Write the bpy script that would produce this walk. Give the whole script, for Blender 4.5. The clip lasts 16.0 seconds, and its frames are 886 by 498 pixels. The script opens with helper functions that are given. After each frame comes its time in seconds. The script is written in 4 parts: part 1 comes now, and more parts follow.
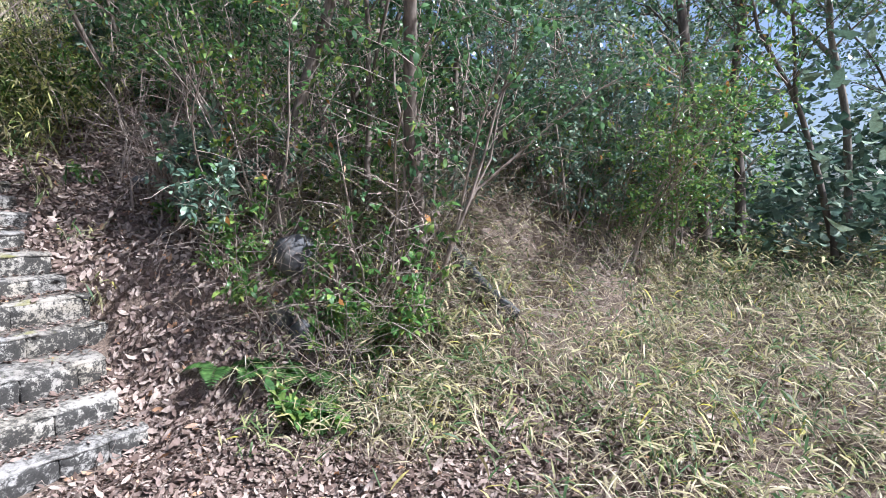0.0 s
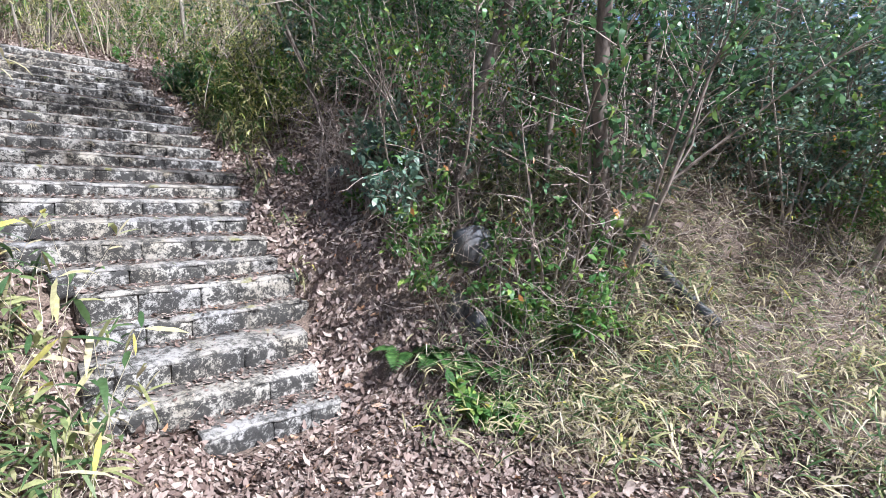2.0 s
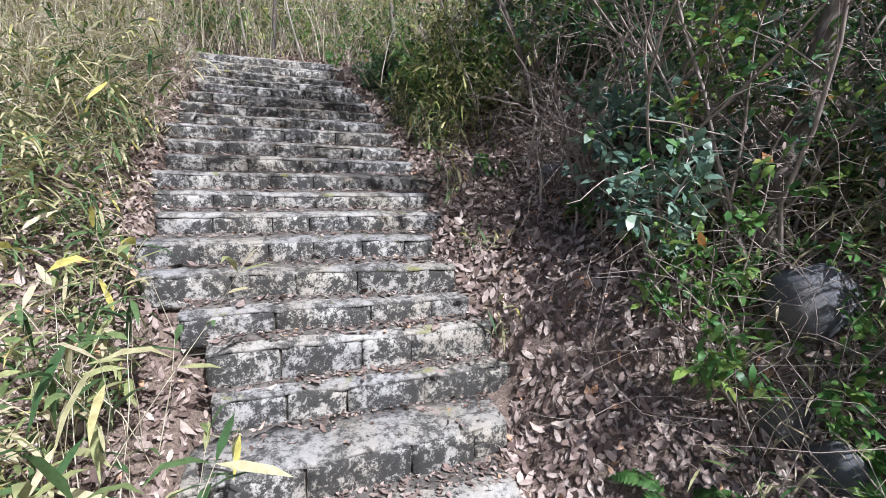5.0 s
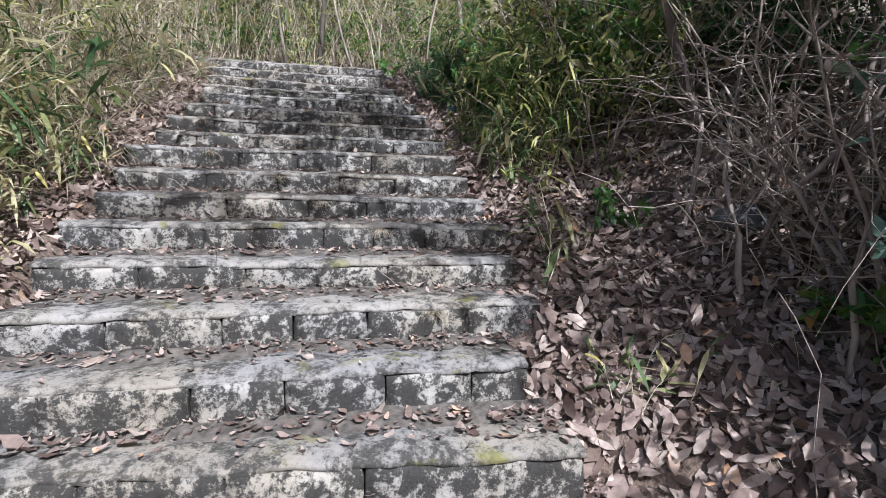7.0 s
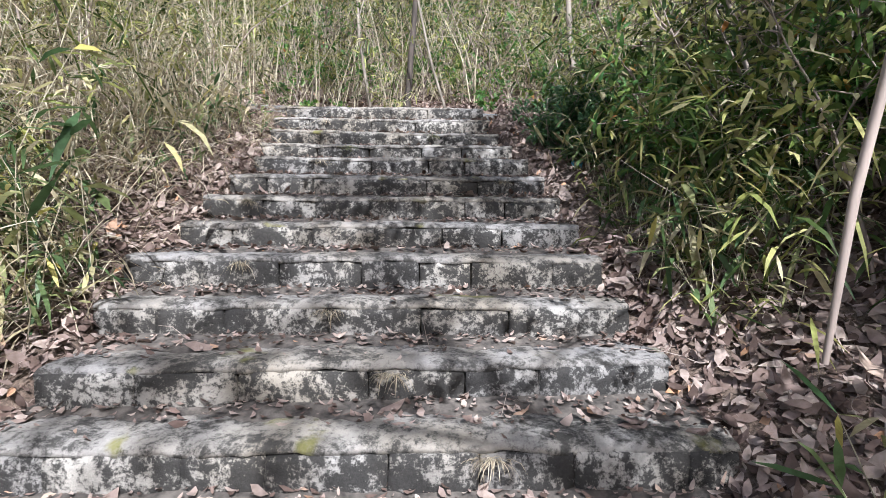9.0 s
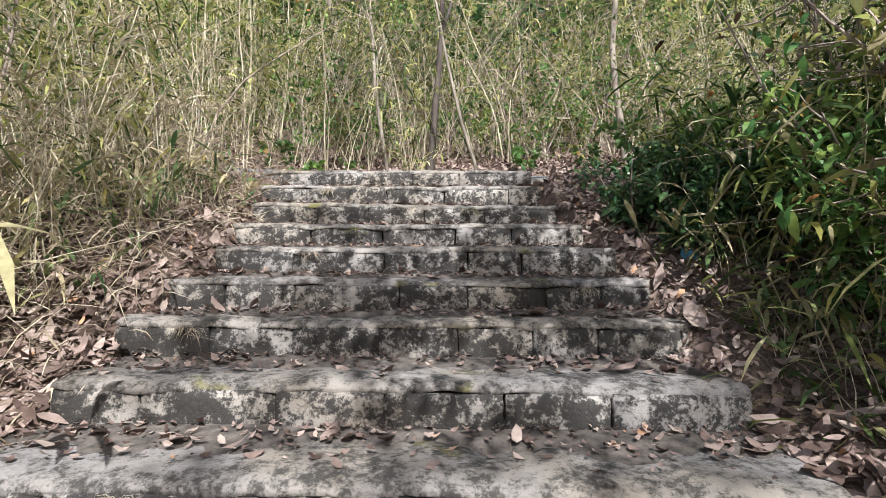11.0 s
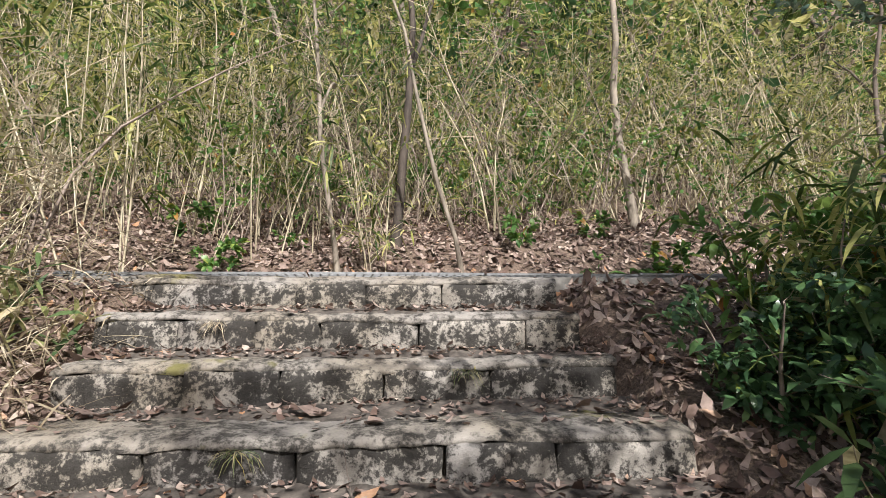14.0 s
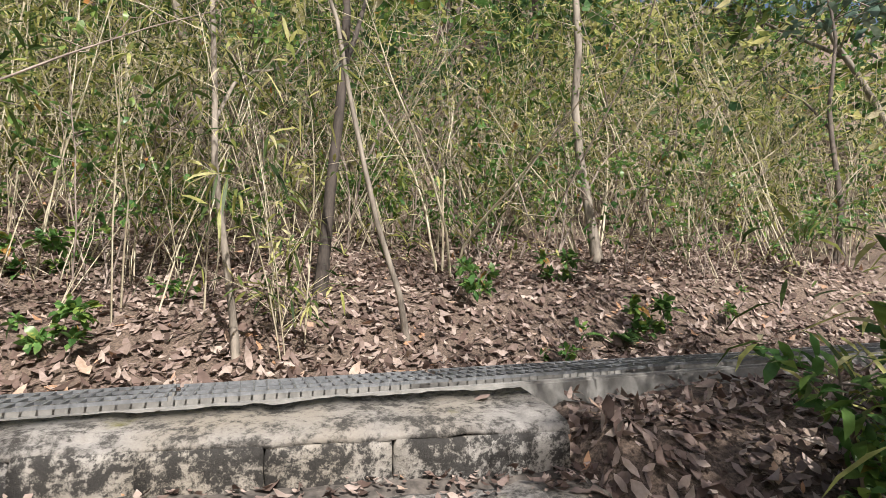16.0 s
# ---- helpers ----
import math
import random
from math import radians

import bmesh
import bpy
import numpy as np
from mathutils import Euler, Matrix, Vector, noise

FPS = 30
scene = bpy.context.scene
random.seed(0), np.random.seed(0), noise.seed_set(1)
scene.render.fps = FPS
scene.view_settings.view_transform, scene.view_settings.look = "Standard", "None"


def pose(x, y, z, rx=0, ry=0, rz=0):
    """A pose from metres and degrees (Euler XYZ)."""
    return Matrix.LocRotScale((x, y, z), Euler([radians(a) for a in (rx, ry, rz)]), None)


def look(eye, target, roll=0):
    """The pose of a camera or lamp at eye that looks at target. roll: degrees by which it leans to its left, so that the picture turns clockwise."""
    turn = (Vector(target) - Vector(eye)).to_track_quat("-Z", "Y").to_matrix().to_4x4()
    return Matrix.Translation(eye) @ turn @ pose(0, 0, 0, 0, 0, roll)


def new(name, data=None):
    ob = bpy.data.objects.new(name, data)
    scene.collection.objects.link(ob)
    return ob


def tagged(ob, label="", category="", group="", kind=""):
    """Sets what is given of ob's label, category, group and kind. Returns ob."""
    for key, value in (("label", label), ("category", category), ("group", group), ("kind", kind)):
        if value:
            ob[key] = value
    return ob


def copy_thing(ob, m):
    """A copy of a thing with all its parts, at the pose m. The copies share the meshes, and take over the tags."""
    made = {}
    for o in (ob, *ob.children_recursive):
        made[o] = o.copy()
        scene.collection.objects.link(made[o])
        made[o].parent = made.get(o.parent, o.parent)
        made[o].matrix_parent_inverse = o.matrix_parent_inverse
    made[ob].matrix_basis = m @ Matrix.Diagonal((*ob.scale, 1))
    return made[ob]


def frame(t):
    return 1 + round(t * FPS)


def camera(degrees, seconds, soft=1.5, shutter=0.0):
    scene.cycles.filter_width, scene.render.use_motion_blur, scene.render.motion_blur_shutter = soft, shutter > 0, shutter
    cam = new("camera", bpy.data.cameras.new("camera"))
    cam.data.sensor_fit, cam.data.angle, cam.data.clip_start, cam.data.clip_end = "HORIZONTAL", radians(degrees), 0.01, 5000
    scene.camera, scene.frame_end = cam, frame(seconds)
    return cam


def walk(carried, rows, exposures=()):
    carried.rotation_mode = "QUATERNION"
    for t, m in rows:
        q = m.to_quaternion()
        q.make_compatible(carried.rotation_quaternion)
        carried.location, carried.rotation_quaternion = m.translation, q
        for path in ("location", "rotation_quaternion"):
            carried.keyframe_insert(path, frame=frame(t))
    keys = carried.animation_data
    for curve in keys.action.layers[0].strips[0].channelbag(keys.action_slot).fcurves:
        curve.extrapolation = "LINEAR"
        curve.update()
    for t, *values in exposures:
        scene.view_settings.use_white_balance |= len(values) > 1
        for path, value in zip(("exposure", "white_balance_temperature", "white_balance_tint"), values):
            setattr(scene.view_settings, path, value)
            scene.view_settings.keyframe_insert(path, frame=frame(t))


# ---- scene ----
cam = camera(83.5, 16.0, 0.8)
PATH = [
    (0, (0.483, -0.855, 1.522), (2.165, 0.219, 1.393), 0.42),
    (0.5, (0.456, -0.813, 1.508), (2.013, 0.436, 1.379), 0.68),
    (1, (0.475, -0.820, 1.499), (1.915, 0.561, 1.367), 0.57),
    (1.5, (0.460, -0.777, 1.553), (1.819, 0.681, 1.391), 0.70),
    (2, (0.469, -0.563, 1.590), (1.745, 0.964, 1.390), 0.93),
    (2.5, (0.528, -0.351, 1.601), (1.737, 1.227, 1.391), 0.78),
    (3, (0.721, -0.150, 1.578), (1.872, 1.470, 1.358), 0.54),
    (3.5, (0.785, 0.155, 1.615), (1.860, 1.824, 1.379), 1.09),
    (4, (0.838, 0.524, 1.628), (1.722, 2.301, 1.381), 0.88),
    (4.2, (0.896, 0.638, 1.635), (1.702, 2.452, 1.391), 0.74),
    (6.3, (1.557, 2.131, 1.709), (1.931, 4.089, 1.540), 0.80),
    (6.5, (1.574, 2.378, 1.713), (1.922, 4.340, 1.555), 0.80),
    (7, (1.591, 2.934, 1.909), (1.914, 4.904, 1.777), 0.70),
    (7.5, (1.598, 3.330, 2.056), (1.874, 5.307, 1.938), 0.80),
    (8, (1.548, 3.661, 2.194), (1.690, 5.654, 2.095), 0.70),
    (8.5, (1.632, 3.958, 2.338), (1.699, 5.955, 2.244), 0.60),
    (9, (1.573, 4.281, 2.500), (1.533, 6.278, 2.424), 0.40),
    (9.5, (1.526, 4.543, 2.649), (1.469, 6.542, 2.603), 0.40),
    (9.7, (1.507, 4.668, 2.727), (1.447, 6.667, 2.687), 0.40),
    (11.8, (1.391, 5.873, 2.938), (1.253, 7.856, 3.161), 0.25),
    (12, (1.392, 5.967, 2.985), (1.259, 7.949, 3.217), 0.25),
    (12.5, (1.373, 6.206, 3.102), (1.245, 8.186, 3.354), 0.04),
    (13, (1.379, 6.429, 3.244), (1.258, 8.407, 3.509), -0.16),
    (13.5, (1.381, 6.639, 3.403), (1.314, 8.620, 3.670), -0.09),
    (14, (1.296, 6.826, 3.520), (1.315, 8.807, 3.791), -0.12),
    (14.5, (1.330, 7.057, 3.635), (1.542, 9.028, 3.900), -0.59),
    (15, (1.289, 7.267, 3.774), (1.599, 9.226, 4.030), -0.61),
    (15.5, (1.245, 7.471, 3.896), (1.602, 9.423, 4.149), -0.62),
    (16, (1.223, 7.675, 4.042), (1.531, 9.636, 4.290), -0.11),
]
SKY, SUN = 0.10, 5.6
EXPOSURES = [(0, 0.98, 5350, 12), (4, 0.8, 5350, 12), (6.5, 0.52, 5400, 12), (9, 0.82, 5500, 12), (12, 0.62, 6050, 12), (16, 0.42, 6250, 12)]
DRAIN_Z = 3.73
walk(cam, [(t, look(eye, target, roll)) for t, eye, target, roll in PATH], EXPOSURES)

# ---- light ----
world = bpy.data.worlds.new("sky")
scene.world = world
world.use_nodes = True
wn = world.node_tree.nodes
sky = wn.new("ShaderNodeTexSky")
sky.sky_type, sky.sun_disc, sky.dust_density = "NISHITA", False, 5.0
SUN_TO = Vector((0.20, -0.70, 0.74)).normalized()
sky.sun_elevation = math.asin(SUN_TO.z)
sky.sun_rotation = math.atan2(SUN_TO.x, SUN_TO.y)
world.node_tree.links.new(sky.outputs[0], wn["Background"].inputs[0])
wn["Background"].inputs[1].default_value = SKY
sun = new("sun", bpy.data.lights.new("sun", "SUN"))
sun.data.energy, sun.data.angle, sun.data.color = SUN, radians(0.55), (1.0, 0.95, 0.87)
sun.matrix_world = look((0, 0, 20), Vector((0, 0, 20)) - SUN_TO)


# ---- materials ----
def nodes_of(name):
    m = bpy.data.materials.new(name)
    m.use_nodes = True
    t = m.node_tree
    return m, t, t.nodes["Principled BSDF"]


def noise_node(t, scale, detail=4, rough=0.6, stretch=(1, 1, 1), warp=0.0):
    c = t.nodes.new("ShaderNodeNewGeometry")
    mp = t.nodes.new("ShaderNodeMapping")
    mp.inputs["Scale"].default_value = stretch
    n = t.nodes.new("ShaderNodeTexNoise")
    n.inputs["Scale"].default_value, n.inputs["Detail"].default_value = scale, detail
    n.inputs["Roughness"].default_value, n.inputs["Distortion"].default_value = rough, warp
    t.links.new(c.outputs["Position"], mp.inputs[0])
    t.links.new(mp.outputs[0], n.inputs["Vector"])
    return n.outputs[0]


def ramp(t, source, stops, mode="LINEAR"):
    r = t.nodes.new("ShaderNodeValToRGB")
    r.color_ramp.interpolation = mode
    e = r.color_ramp.elements
    while len(e) < len(stops):
        e.new(0.5)
    for el, (pos, col) in zip(e, stops):
        el.position, el.color = pos, (*col, 1) if len(col) == 3 else col
    t.links.new(source, r.inputs[0])
    return r.outputs[0]


def mix(t, fac, a, b, mode="MIX"):
    n = t.nodes.new("ShaderNodeMix")
    n.data_type, n.blend_type = "RGBA", mode
    for sock, v in ((n.inputs[0], fac), (n.inputs[6], a), (n.inputs[7], b)):
        if isinstance(v, bpy.types.NodeSocket):
            t.links.new(v, sock)
        else:
            sock.default_value = v if isinstance(v, float) else (*v, 1)
    return n.outputs[2]


def bump(t, b, height, strength=0.4, dist=0.01):
    n = t.nodes.new("ShaderNodeBump")
    n.inputs["Strength"].default_value, n.inputs["Distance"].default_value = strength, dist
    t.links.new(height, n.inputs["Height"])
    t.links.new(n.outputs[0], b.inputs["Normal"])


def leaf_material(name, stops, rough=0.45, through_light=0.3):
    """Leaves: one colour for each leaf, mottled, with some light coming through."""
    m, t, b = nodes_of(name)
    g = t.nodes.new("ShaderNodeNewGeometry")
    col = ramp(t, g.outputs["Random Per Island"], stops)
    spots = noise_node(t, 35, 3)
    col = mix(t, 1.0, col, ramp(t, spots, [(0.3, (0.62, 0.6, 0.55)), (0.7, (1, 1, 1))]), "MULTIPLY")
    t.links.new(col, b.inputs["Base Color"])
    b.inputs["Roughness"].default_value = rough
    b.inputs["Specular IOR Level"].default_value = 0.35
    if through_light:
        tr = t.nodes.new("ShaderNodeBsdfTranslucent")
        t.links.new(col, tr.inputs[0])
        ms = t.nodes.new("ShaderNodeMixShader")
        ms.inputs[0].default_value = through_light
        t.links.new(b.outputs[0], ms.inputs[1])
        t.links.new(tr.outputs[0], ms.inputs[2])
        t.links.new(ms.outputs[0], t.nodes["Material Output"].inputs[0])
    return m


def bark_material(name, dark, light, scale=14):
    m, t, b = nodes_of(name)
    n = noise_node(t, scale, 5, 0.7, (1, 1, 0.25))
    g = t.nodes.new("ShaderNodeNewGeometry")
    col = mix(t, 1.0, ramp(t, n, [(0.32, dark), (0.62, light)]), ramp(t, g.outputs["Random Per Island"], [(0, (0.6, 0.58, 0.55)), (1, (1, 1, 1))]), "MULTIPLY")
    t.links.new(col, b.inputs["Base Color"])
    b.inputs["Roughness"].default_value = 0.85
    bump(t, b, n, 0.5, 0.004)
    return m


def soil_material():
    m, t, b = nodes_of("leafy_soil")
    a, c = noise_node(t, 9, 6, 0.7), noise_node(t, 70, 4, 0.7)
    col = mix(t, ramp(t, c, [(0.4, (0, 0, 0)), (0.6, (1, 1, 1))]), ramp(t, a, [(0.3, (0.045, 0.032, 0.024)), (0.7, (0.12, 0.085, 0.062))]), (0.20, 0.145, 0.11))
    t.links.new(col, b.inputs["Base Color"])
    b.inputs["Roughness"].default_value = 0.95
    bump(t, b, c, 0.8, 0.02)
    return m


def stone_material(name, pale, dark, edge, soften, moss=0.0):
    """Weathered granite and mortar: pale ground, black lichen in ragged patches, some moss."""
    m, t, b = nodes_of(name)
    oi = t.nodes.new("ShaderNodeObjectInfo")
    patch = noise_node(t, 5.5, 9, 0.75, (1, 1, 1), 0.25)
    mid = noise_node(t, 23, 6, 0.7, (1, 1, 1), 0.3)
    fine = noise_node(t, 75, 6, 0.75)
    wide = noise_node(t, 2.2, 3, 0.5)
    base = mix(t, ramp(t, fine, [(0.3, (0, 0, 0)), (0.7, (1, 1, 1))]), tuple(c * 0.72 for c in pale), tuple(min(1, c * 1.15) for c in pale))
    base = mix(t, 1.0, base, ramp(t, oi.outputs["Random"], [(0, (0.78, 0.78, 0.8)), (1, (1.0, 0.98, 0.94))]), "MULTIPLY")
    base = mix(t, ramp(t, wide, [(0.42, (0, 0, 0)), (0.66, (0.6, 0.6, 0.6))]), base, (0.26, 0.22, 0.16))
    add = t.nodes.new("ShaderNodeMath")
    add.operation, add.inputs[2].default_value, add.inputs[1].default_value = "MULTIPLY_ADD", -0.165, 0.36
    t.links.new(fine, add.inputs[0])
    sm = t.nodes.new("ShaderNodeMath")
    sm.operation = "ADD"
    both = t.nodes.new("ShaderNodeMath")
    both.operation, both.inputs[1].default_value = "MULTIPLY_ADD", 0.45
    half = t.nodes.new("ShaderNodeMath")
    half.operation, half.inputs[1].default_value = "MULTIPLY", 0.55
    t.links.new(patch, half.inputs[0])
    t.links.new(mid, both.inputs[0])
    t.links.new(half.outputs[0], both.inputs[2])
    t.links.new(both.outputs[0], sm.inputs[0])
    t.links.new(add.outputs[0], sm.inputs[1])
    col = mix(t, ramp(t, sm.outputs[0], [(edge, (0, 0, 0)), (edge + soften, (0.94, 0.94, 0.94))]), base, mix(t, ramp(t, fine, [(0.35, (0, 0, 0)), (0.65, (1, 1, 1))]), tuple(c * 0.7 for c in dark), tuple(c * 1.9 for c in dark)))
    if moss:
        mo = noise_node(t, 3.1, 5, 0.6, (1, 1, 1), 0.4)
        col = mix(t, ramp(t, mo, [(moss, (0, 0, 0)), (moss + 0.08, (0.85, 0.85, 0.85))]), col, (0.17, 0.16, 0.05))
    t.links.new(col, b.inputs["Base Color"])
    b.inputs["Roughness"].default_value = 0.9
    b.inputs["Specular IOR Level"].default_value = 0.25
    bump(t, b, sm.outputs[0], 0.7, 0.02)
    return m


def plain_material(name, colour, rough, metal=0.0, var=0.25, scale=30):
    m, t, b = nodes_of(name)
    n = noise_node(t, scale, 5, 0.65)
    t.links.new(ramp(t, n, [(0.3, tuple(c * (1 - var) for c in colour)), (0.7, tuple(min(1, c * (1 + var)) for c in colour))]), b.inputs["Base Color"])
    b.inputs["Roughness"].default_value, b.inputs["Metallic"].default_value = rough, metal
    bump(t, b, n, 0.2, 0.003)
    return m


SOIL = soil_material()
RISER = stone_material("lichened_granite", (0.40, 0.38, 0.35), (0.016, 0.015, 0.014), 0.452, 0.075)
CAP = stone_material("worn_mortar", (0.34, 0.322, 0.30), (0.03, 0.028, 0.025), 0.478, 0.10, 0.62)
GRIT = plain_material("tread_grit", (0.085, 0.073, 0.062), 0.95, 0, 0.75, 22)
JOINT = stone_material("dirty_mortar", (0.10, 0.09, 0.08), (0.02, 0.018, 0.016), 0.45, 0.2)
ROCK = stone_material("grey_rock", (0.13, 0.13, 0.14), (0.03, 0.03, 0.03), 0.55, 0.2)
LITTER = leaf_material("dead_leaf", [(0, (0.08, 0.052, 0.042)), (0.25, (0.17, 0.115, 0.095)), (0.55, (0.30, 0.225, 0.195)), (0.85, (0.45, 0.36, 0.315)), (0.96, (0.52, 0.43, 0.37)), (1, (0.50, 0.27, 0.14))], 0.75, 0.12)
STRAW = leaf_material("straw", [(0, (0.26, 0.20, 0.13)), (0.5, (0.56, 0.48, 0.34)), (1, (0.76, 0.69, 0.54))], 0.7, 0.35)
SASA = leaf_material("bamboo_grass_leaf", [(0, (0.06, 0.12, 0.045)), (0.3, (0.13, 0.20, 0.075)), (0.5, (0.32, 0.35, 0.14)), (0.75, (0.58, 0.50, 0.30)), (0.95, (0.62, 0.54, 0.36)), (1, (0.60, 0.54, 0.10))], 0.5, 0.35)
BAMBOO = leaf_material("bamboo_leaf", [(0, (0.035, 0.07, 0.02)), (0.35, (0.13, 0.19, 0.05)), (0.55, (0.44, 0.47, 0.14)), (0.8, (0.66, 0.63, 0.25)), (1, (0.74, 0.67, 0.48))], 0.5, 0.45)
GREEN = leaf_material("evergreen_leaf", [(0, (0.04, 0.095, 0.045)), (0.5, (0.09, 0.185, 0.08)), (0.9, (0.17, 0.31, 0.12)), (1, (0.24, 0.30, 0.06))], 0.30, 0.3)
BRIGHT = leaf_material("young_green_leaf", [(0, (0.07, 0.17, 0.05)), (0.5, (0.15, 0.30, 0.08)), (0.95, (0.32, 0.42, 0.10)), (1, (0.50, 0.22, 0.07))], 0.35, 0.4)
BLUISH = leaf_material("dusty_green_leaf", [(0, (0.08, 0.145, 0.11)), (0.6, (0.18, 0.27, 0.20)), (1, (0.36, 0.44, 0.32))], 0.34, 0.25)
FERN = leaf_material("fern_leaf", [(0, (0.05, 0.12, 0.03)), (1, (0.14, 0.26, 0.07))], 0.5, 0.35)
BARK = bark_material("brown_bark", (0.055, 0.042, 0.034), (0.20, 0.16, 0.13))
DARK_BARK = bark_material("dark_bark", (0.022, 0.017, 0.014), (0.10, 0.08, 0.065))
PALE_BARK = bark_material("pale_bark", (0.11, 0.09, 0.07), (0.38, 0.33, 0.27))
TWIG = bark_material("grey_twig", (0.16, 0.125, 0.105), (0.44, 0.36, 0.31))
CANE = bark_material("dry_cane", (0.36, 0.30, 0.20), (0.74, 0.67, 0.50), 8)


ZINC = plain_material("galvanised_steel", (0.27, 0.28, 0.29), 0.5, 0.7, 0.3)
CONCRETE = plain_material("drain_concrete", (0.24, 0.23, 0.21), 0.9, 0, 0.3, 18)
PIPE_GREY = plain_material("grey_plastic_pipe", (0.085, 0.088, 0.095), 0.45, 0, 0.35, 12)
BLUE = plain_material("blue_plastic", (0.10, 0.30, 0.45), 0.4, 0, 0.15)


# ---- mesh tools ----
class Bulk:
    """Collects tubes and leaves as arrays and turns them into one mesh."""

    def __init__(self):
        self.v, self.t, self.q, self.n = [], [], [], 0

    def add(self, v, t=None, q=None):
        self.v.append(np.asarray(v, float))
        if t is not None and len(t):
            self.t.append(np.asarray(t) + self.n)
        if q is not None and len(q):
            self.q.append(np.asarray(q) + self.n)
        self.n += len(v)

    def tube(self, pts, radii, sides=5):
        pts, radii = np.asarray(pts, float), np.asarray(radii, float)
        d = np.gradient(pts, axis=0)
        d /= np.linalg.norm(d, axis=1)[:, None] + 1e-9
        ref = np.where(np.abs(d[:, 2:3]) < 0.9, [[0, 0, 1.0]], [[1.0, 0, 0]])
        a = np.cross(d, ref)
        a /= np.linalg.norm(a, axis=1)[:, None] + 1e-9
        b = np.cross(d, a)
        ang = np.arange(sides) * 2 * np.pi / sides
        ring = pts[:, None] + radii[:, None, None] * (np.cos(ang)[None, :, None] * a[:, None] + np.sin(ang)[None, :, None] * b[:, None])
        k = len(pts)
        i, j = np.meshgrid(np.arange(k - 1), np.arange(sides), indexing="ij")
        i, j = i.ravel(), j.ravel()
        j2 = (j + 1) % sides
        self.add(ring.reshape(-1, 3), q=np.stack([i * sides + j, i * sides + j2, (i + 1) * sides + j2, (i + 1) * sides + j], 1))

    def leaves(self, base, way, side, length, width, fold=0.2, droop=0.15):
        """Broad oval leaves, cambered along their length and a little twisted."""
        base, way, side = (np.asarray(a, float) for a in (base, way, side))
        side = side - (side * way).sum(1)[:, None] * way
        side /= np.linalg.norm(side, axis=1)[:, None] + 1e-9
        up = np.cross(side, way)
        L, W = np.broadcast_to(length, len(base))[:, None], np.broadcast_to(width, len(base))[:, None]
        a = base + way * L * 0.28 + up * L * 0.05
        c = base + way * L * 0.68 + up * L * (0.06 - droop * 0.25)
        tip = base + way * L - up * L * droop
        tw = up * W * fold
        v = np.stack([base, a + side * W * 0.44 + tw * 0.5, a - side * W * 0.44 + tw, c + side * W * 0.46 + tw, c - side * W * 0.46 - tw * 0.6, tip], 1).reshape(-1, 3)
        o = np.arange(len(base))[:, None] * 6
        self.add(v, t=np.concatenate([o + [0, 2, 1], o + [3, 4, 5]]), q=o + [1, 2, 4, 3])

    def blades(self, base, way, side, length, width, droop=0.3):
        """Long narrow leaves of six faces, arched."""
        base, way, side = (np.asarray(a, float) for a in (base, way, side))
        side = side - (side * way).sum(1)[:, None] * way
        side /= np.linalg.norm(side, axis=1)[:, None] + 1e-9
        L, W = np.broadcast_to(length, len(base))[:, None], np.broadcast_to(width, len(base))[:, None]
        D = np.broadcast_to(droop, len(base))[:, None]
        down = np.array([[0, 0, -1.0]])
        a = base + way * L * 0.3 + down * L * D * 0.08
        b = base + way * L * 0.68 + down * L * D * 0.42
        tip = base + way * L * 0.95 + down * L * D
        v = np.stack([base, a + side * W / 2, a - side * W / 2, b + side * W * 0.42, b - side * W * 0.42, tip], 1).reshape(-1, 3)
        o = np.arange(len(base))[:, None] * 6
        self.add(v, t=np.concatenate([o + [0, 2, 1], o + [3, 4, 5]]), q=o + [1, 2, 4, 3])

    def mesh(self, name, material, smooth=True):
        me = bpy.data.meshes.new(name)
        v = np.concatenate(self.v) if self.v else np.zeros((0, 3))
        t = np.concatenate(self.t) if self.t else np.zeros((0, 3), int)
        q = np.concatenate(self.q) if self.q else np.zeros((0, 4), int)
        me.vertices.add(len(v))
        me.vertices.foreach_set("co", v.astype(np.float32).ravel())
        me.loops.add(t.size + q.size)
        me.loops.foreach_set("vertex_index", np.concatenate([t.ravel(), q.ravel()]).astype(np.int32))
        me.polygons.add(len(t) + len(q))
        start = np.concatenate([np.arange(len(t)) * 3, t.size + np.arange(len(q)) * 4])
        me.polygons.foreach_set("loop_start", start.astype(np.int32))
        me.polygons.foreach_set("use_smooth", np.full(len(t) + len(q), smooth))
        me.update(calc_edges=True)
        me.validate()
        me.materials.append(material)
        return me


def put(name, mesh, parent=None, label="", at=None):
    ob = new(name, mesh)
    if parent is not None:
        ob.parent = parent
    if label:
        ob["label"] = label
    if at is not None:
        ob.matrix_basis = at
    return ob


def part(name, bm, material, parent, label=""):
    me = bpy.data.meshes.new(name)
    bm.to_mesh(me)
    bm.free()
    me.materials.append(material)
    return put(name, me, parent, label)


def unit(a):
    a = np.asarray(a, float)
    return a / (np.linalg.norm(a, axis=-1, keepdims=True) + 1e-9)


def ss(a, b, x):
    t = np.clip((np.asarray(x, float) - a) / (b - a), 0, 1)
    return t * t * (3 - 2 * t)


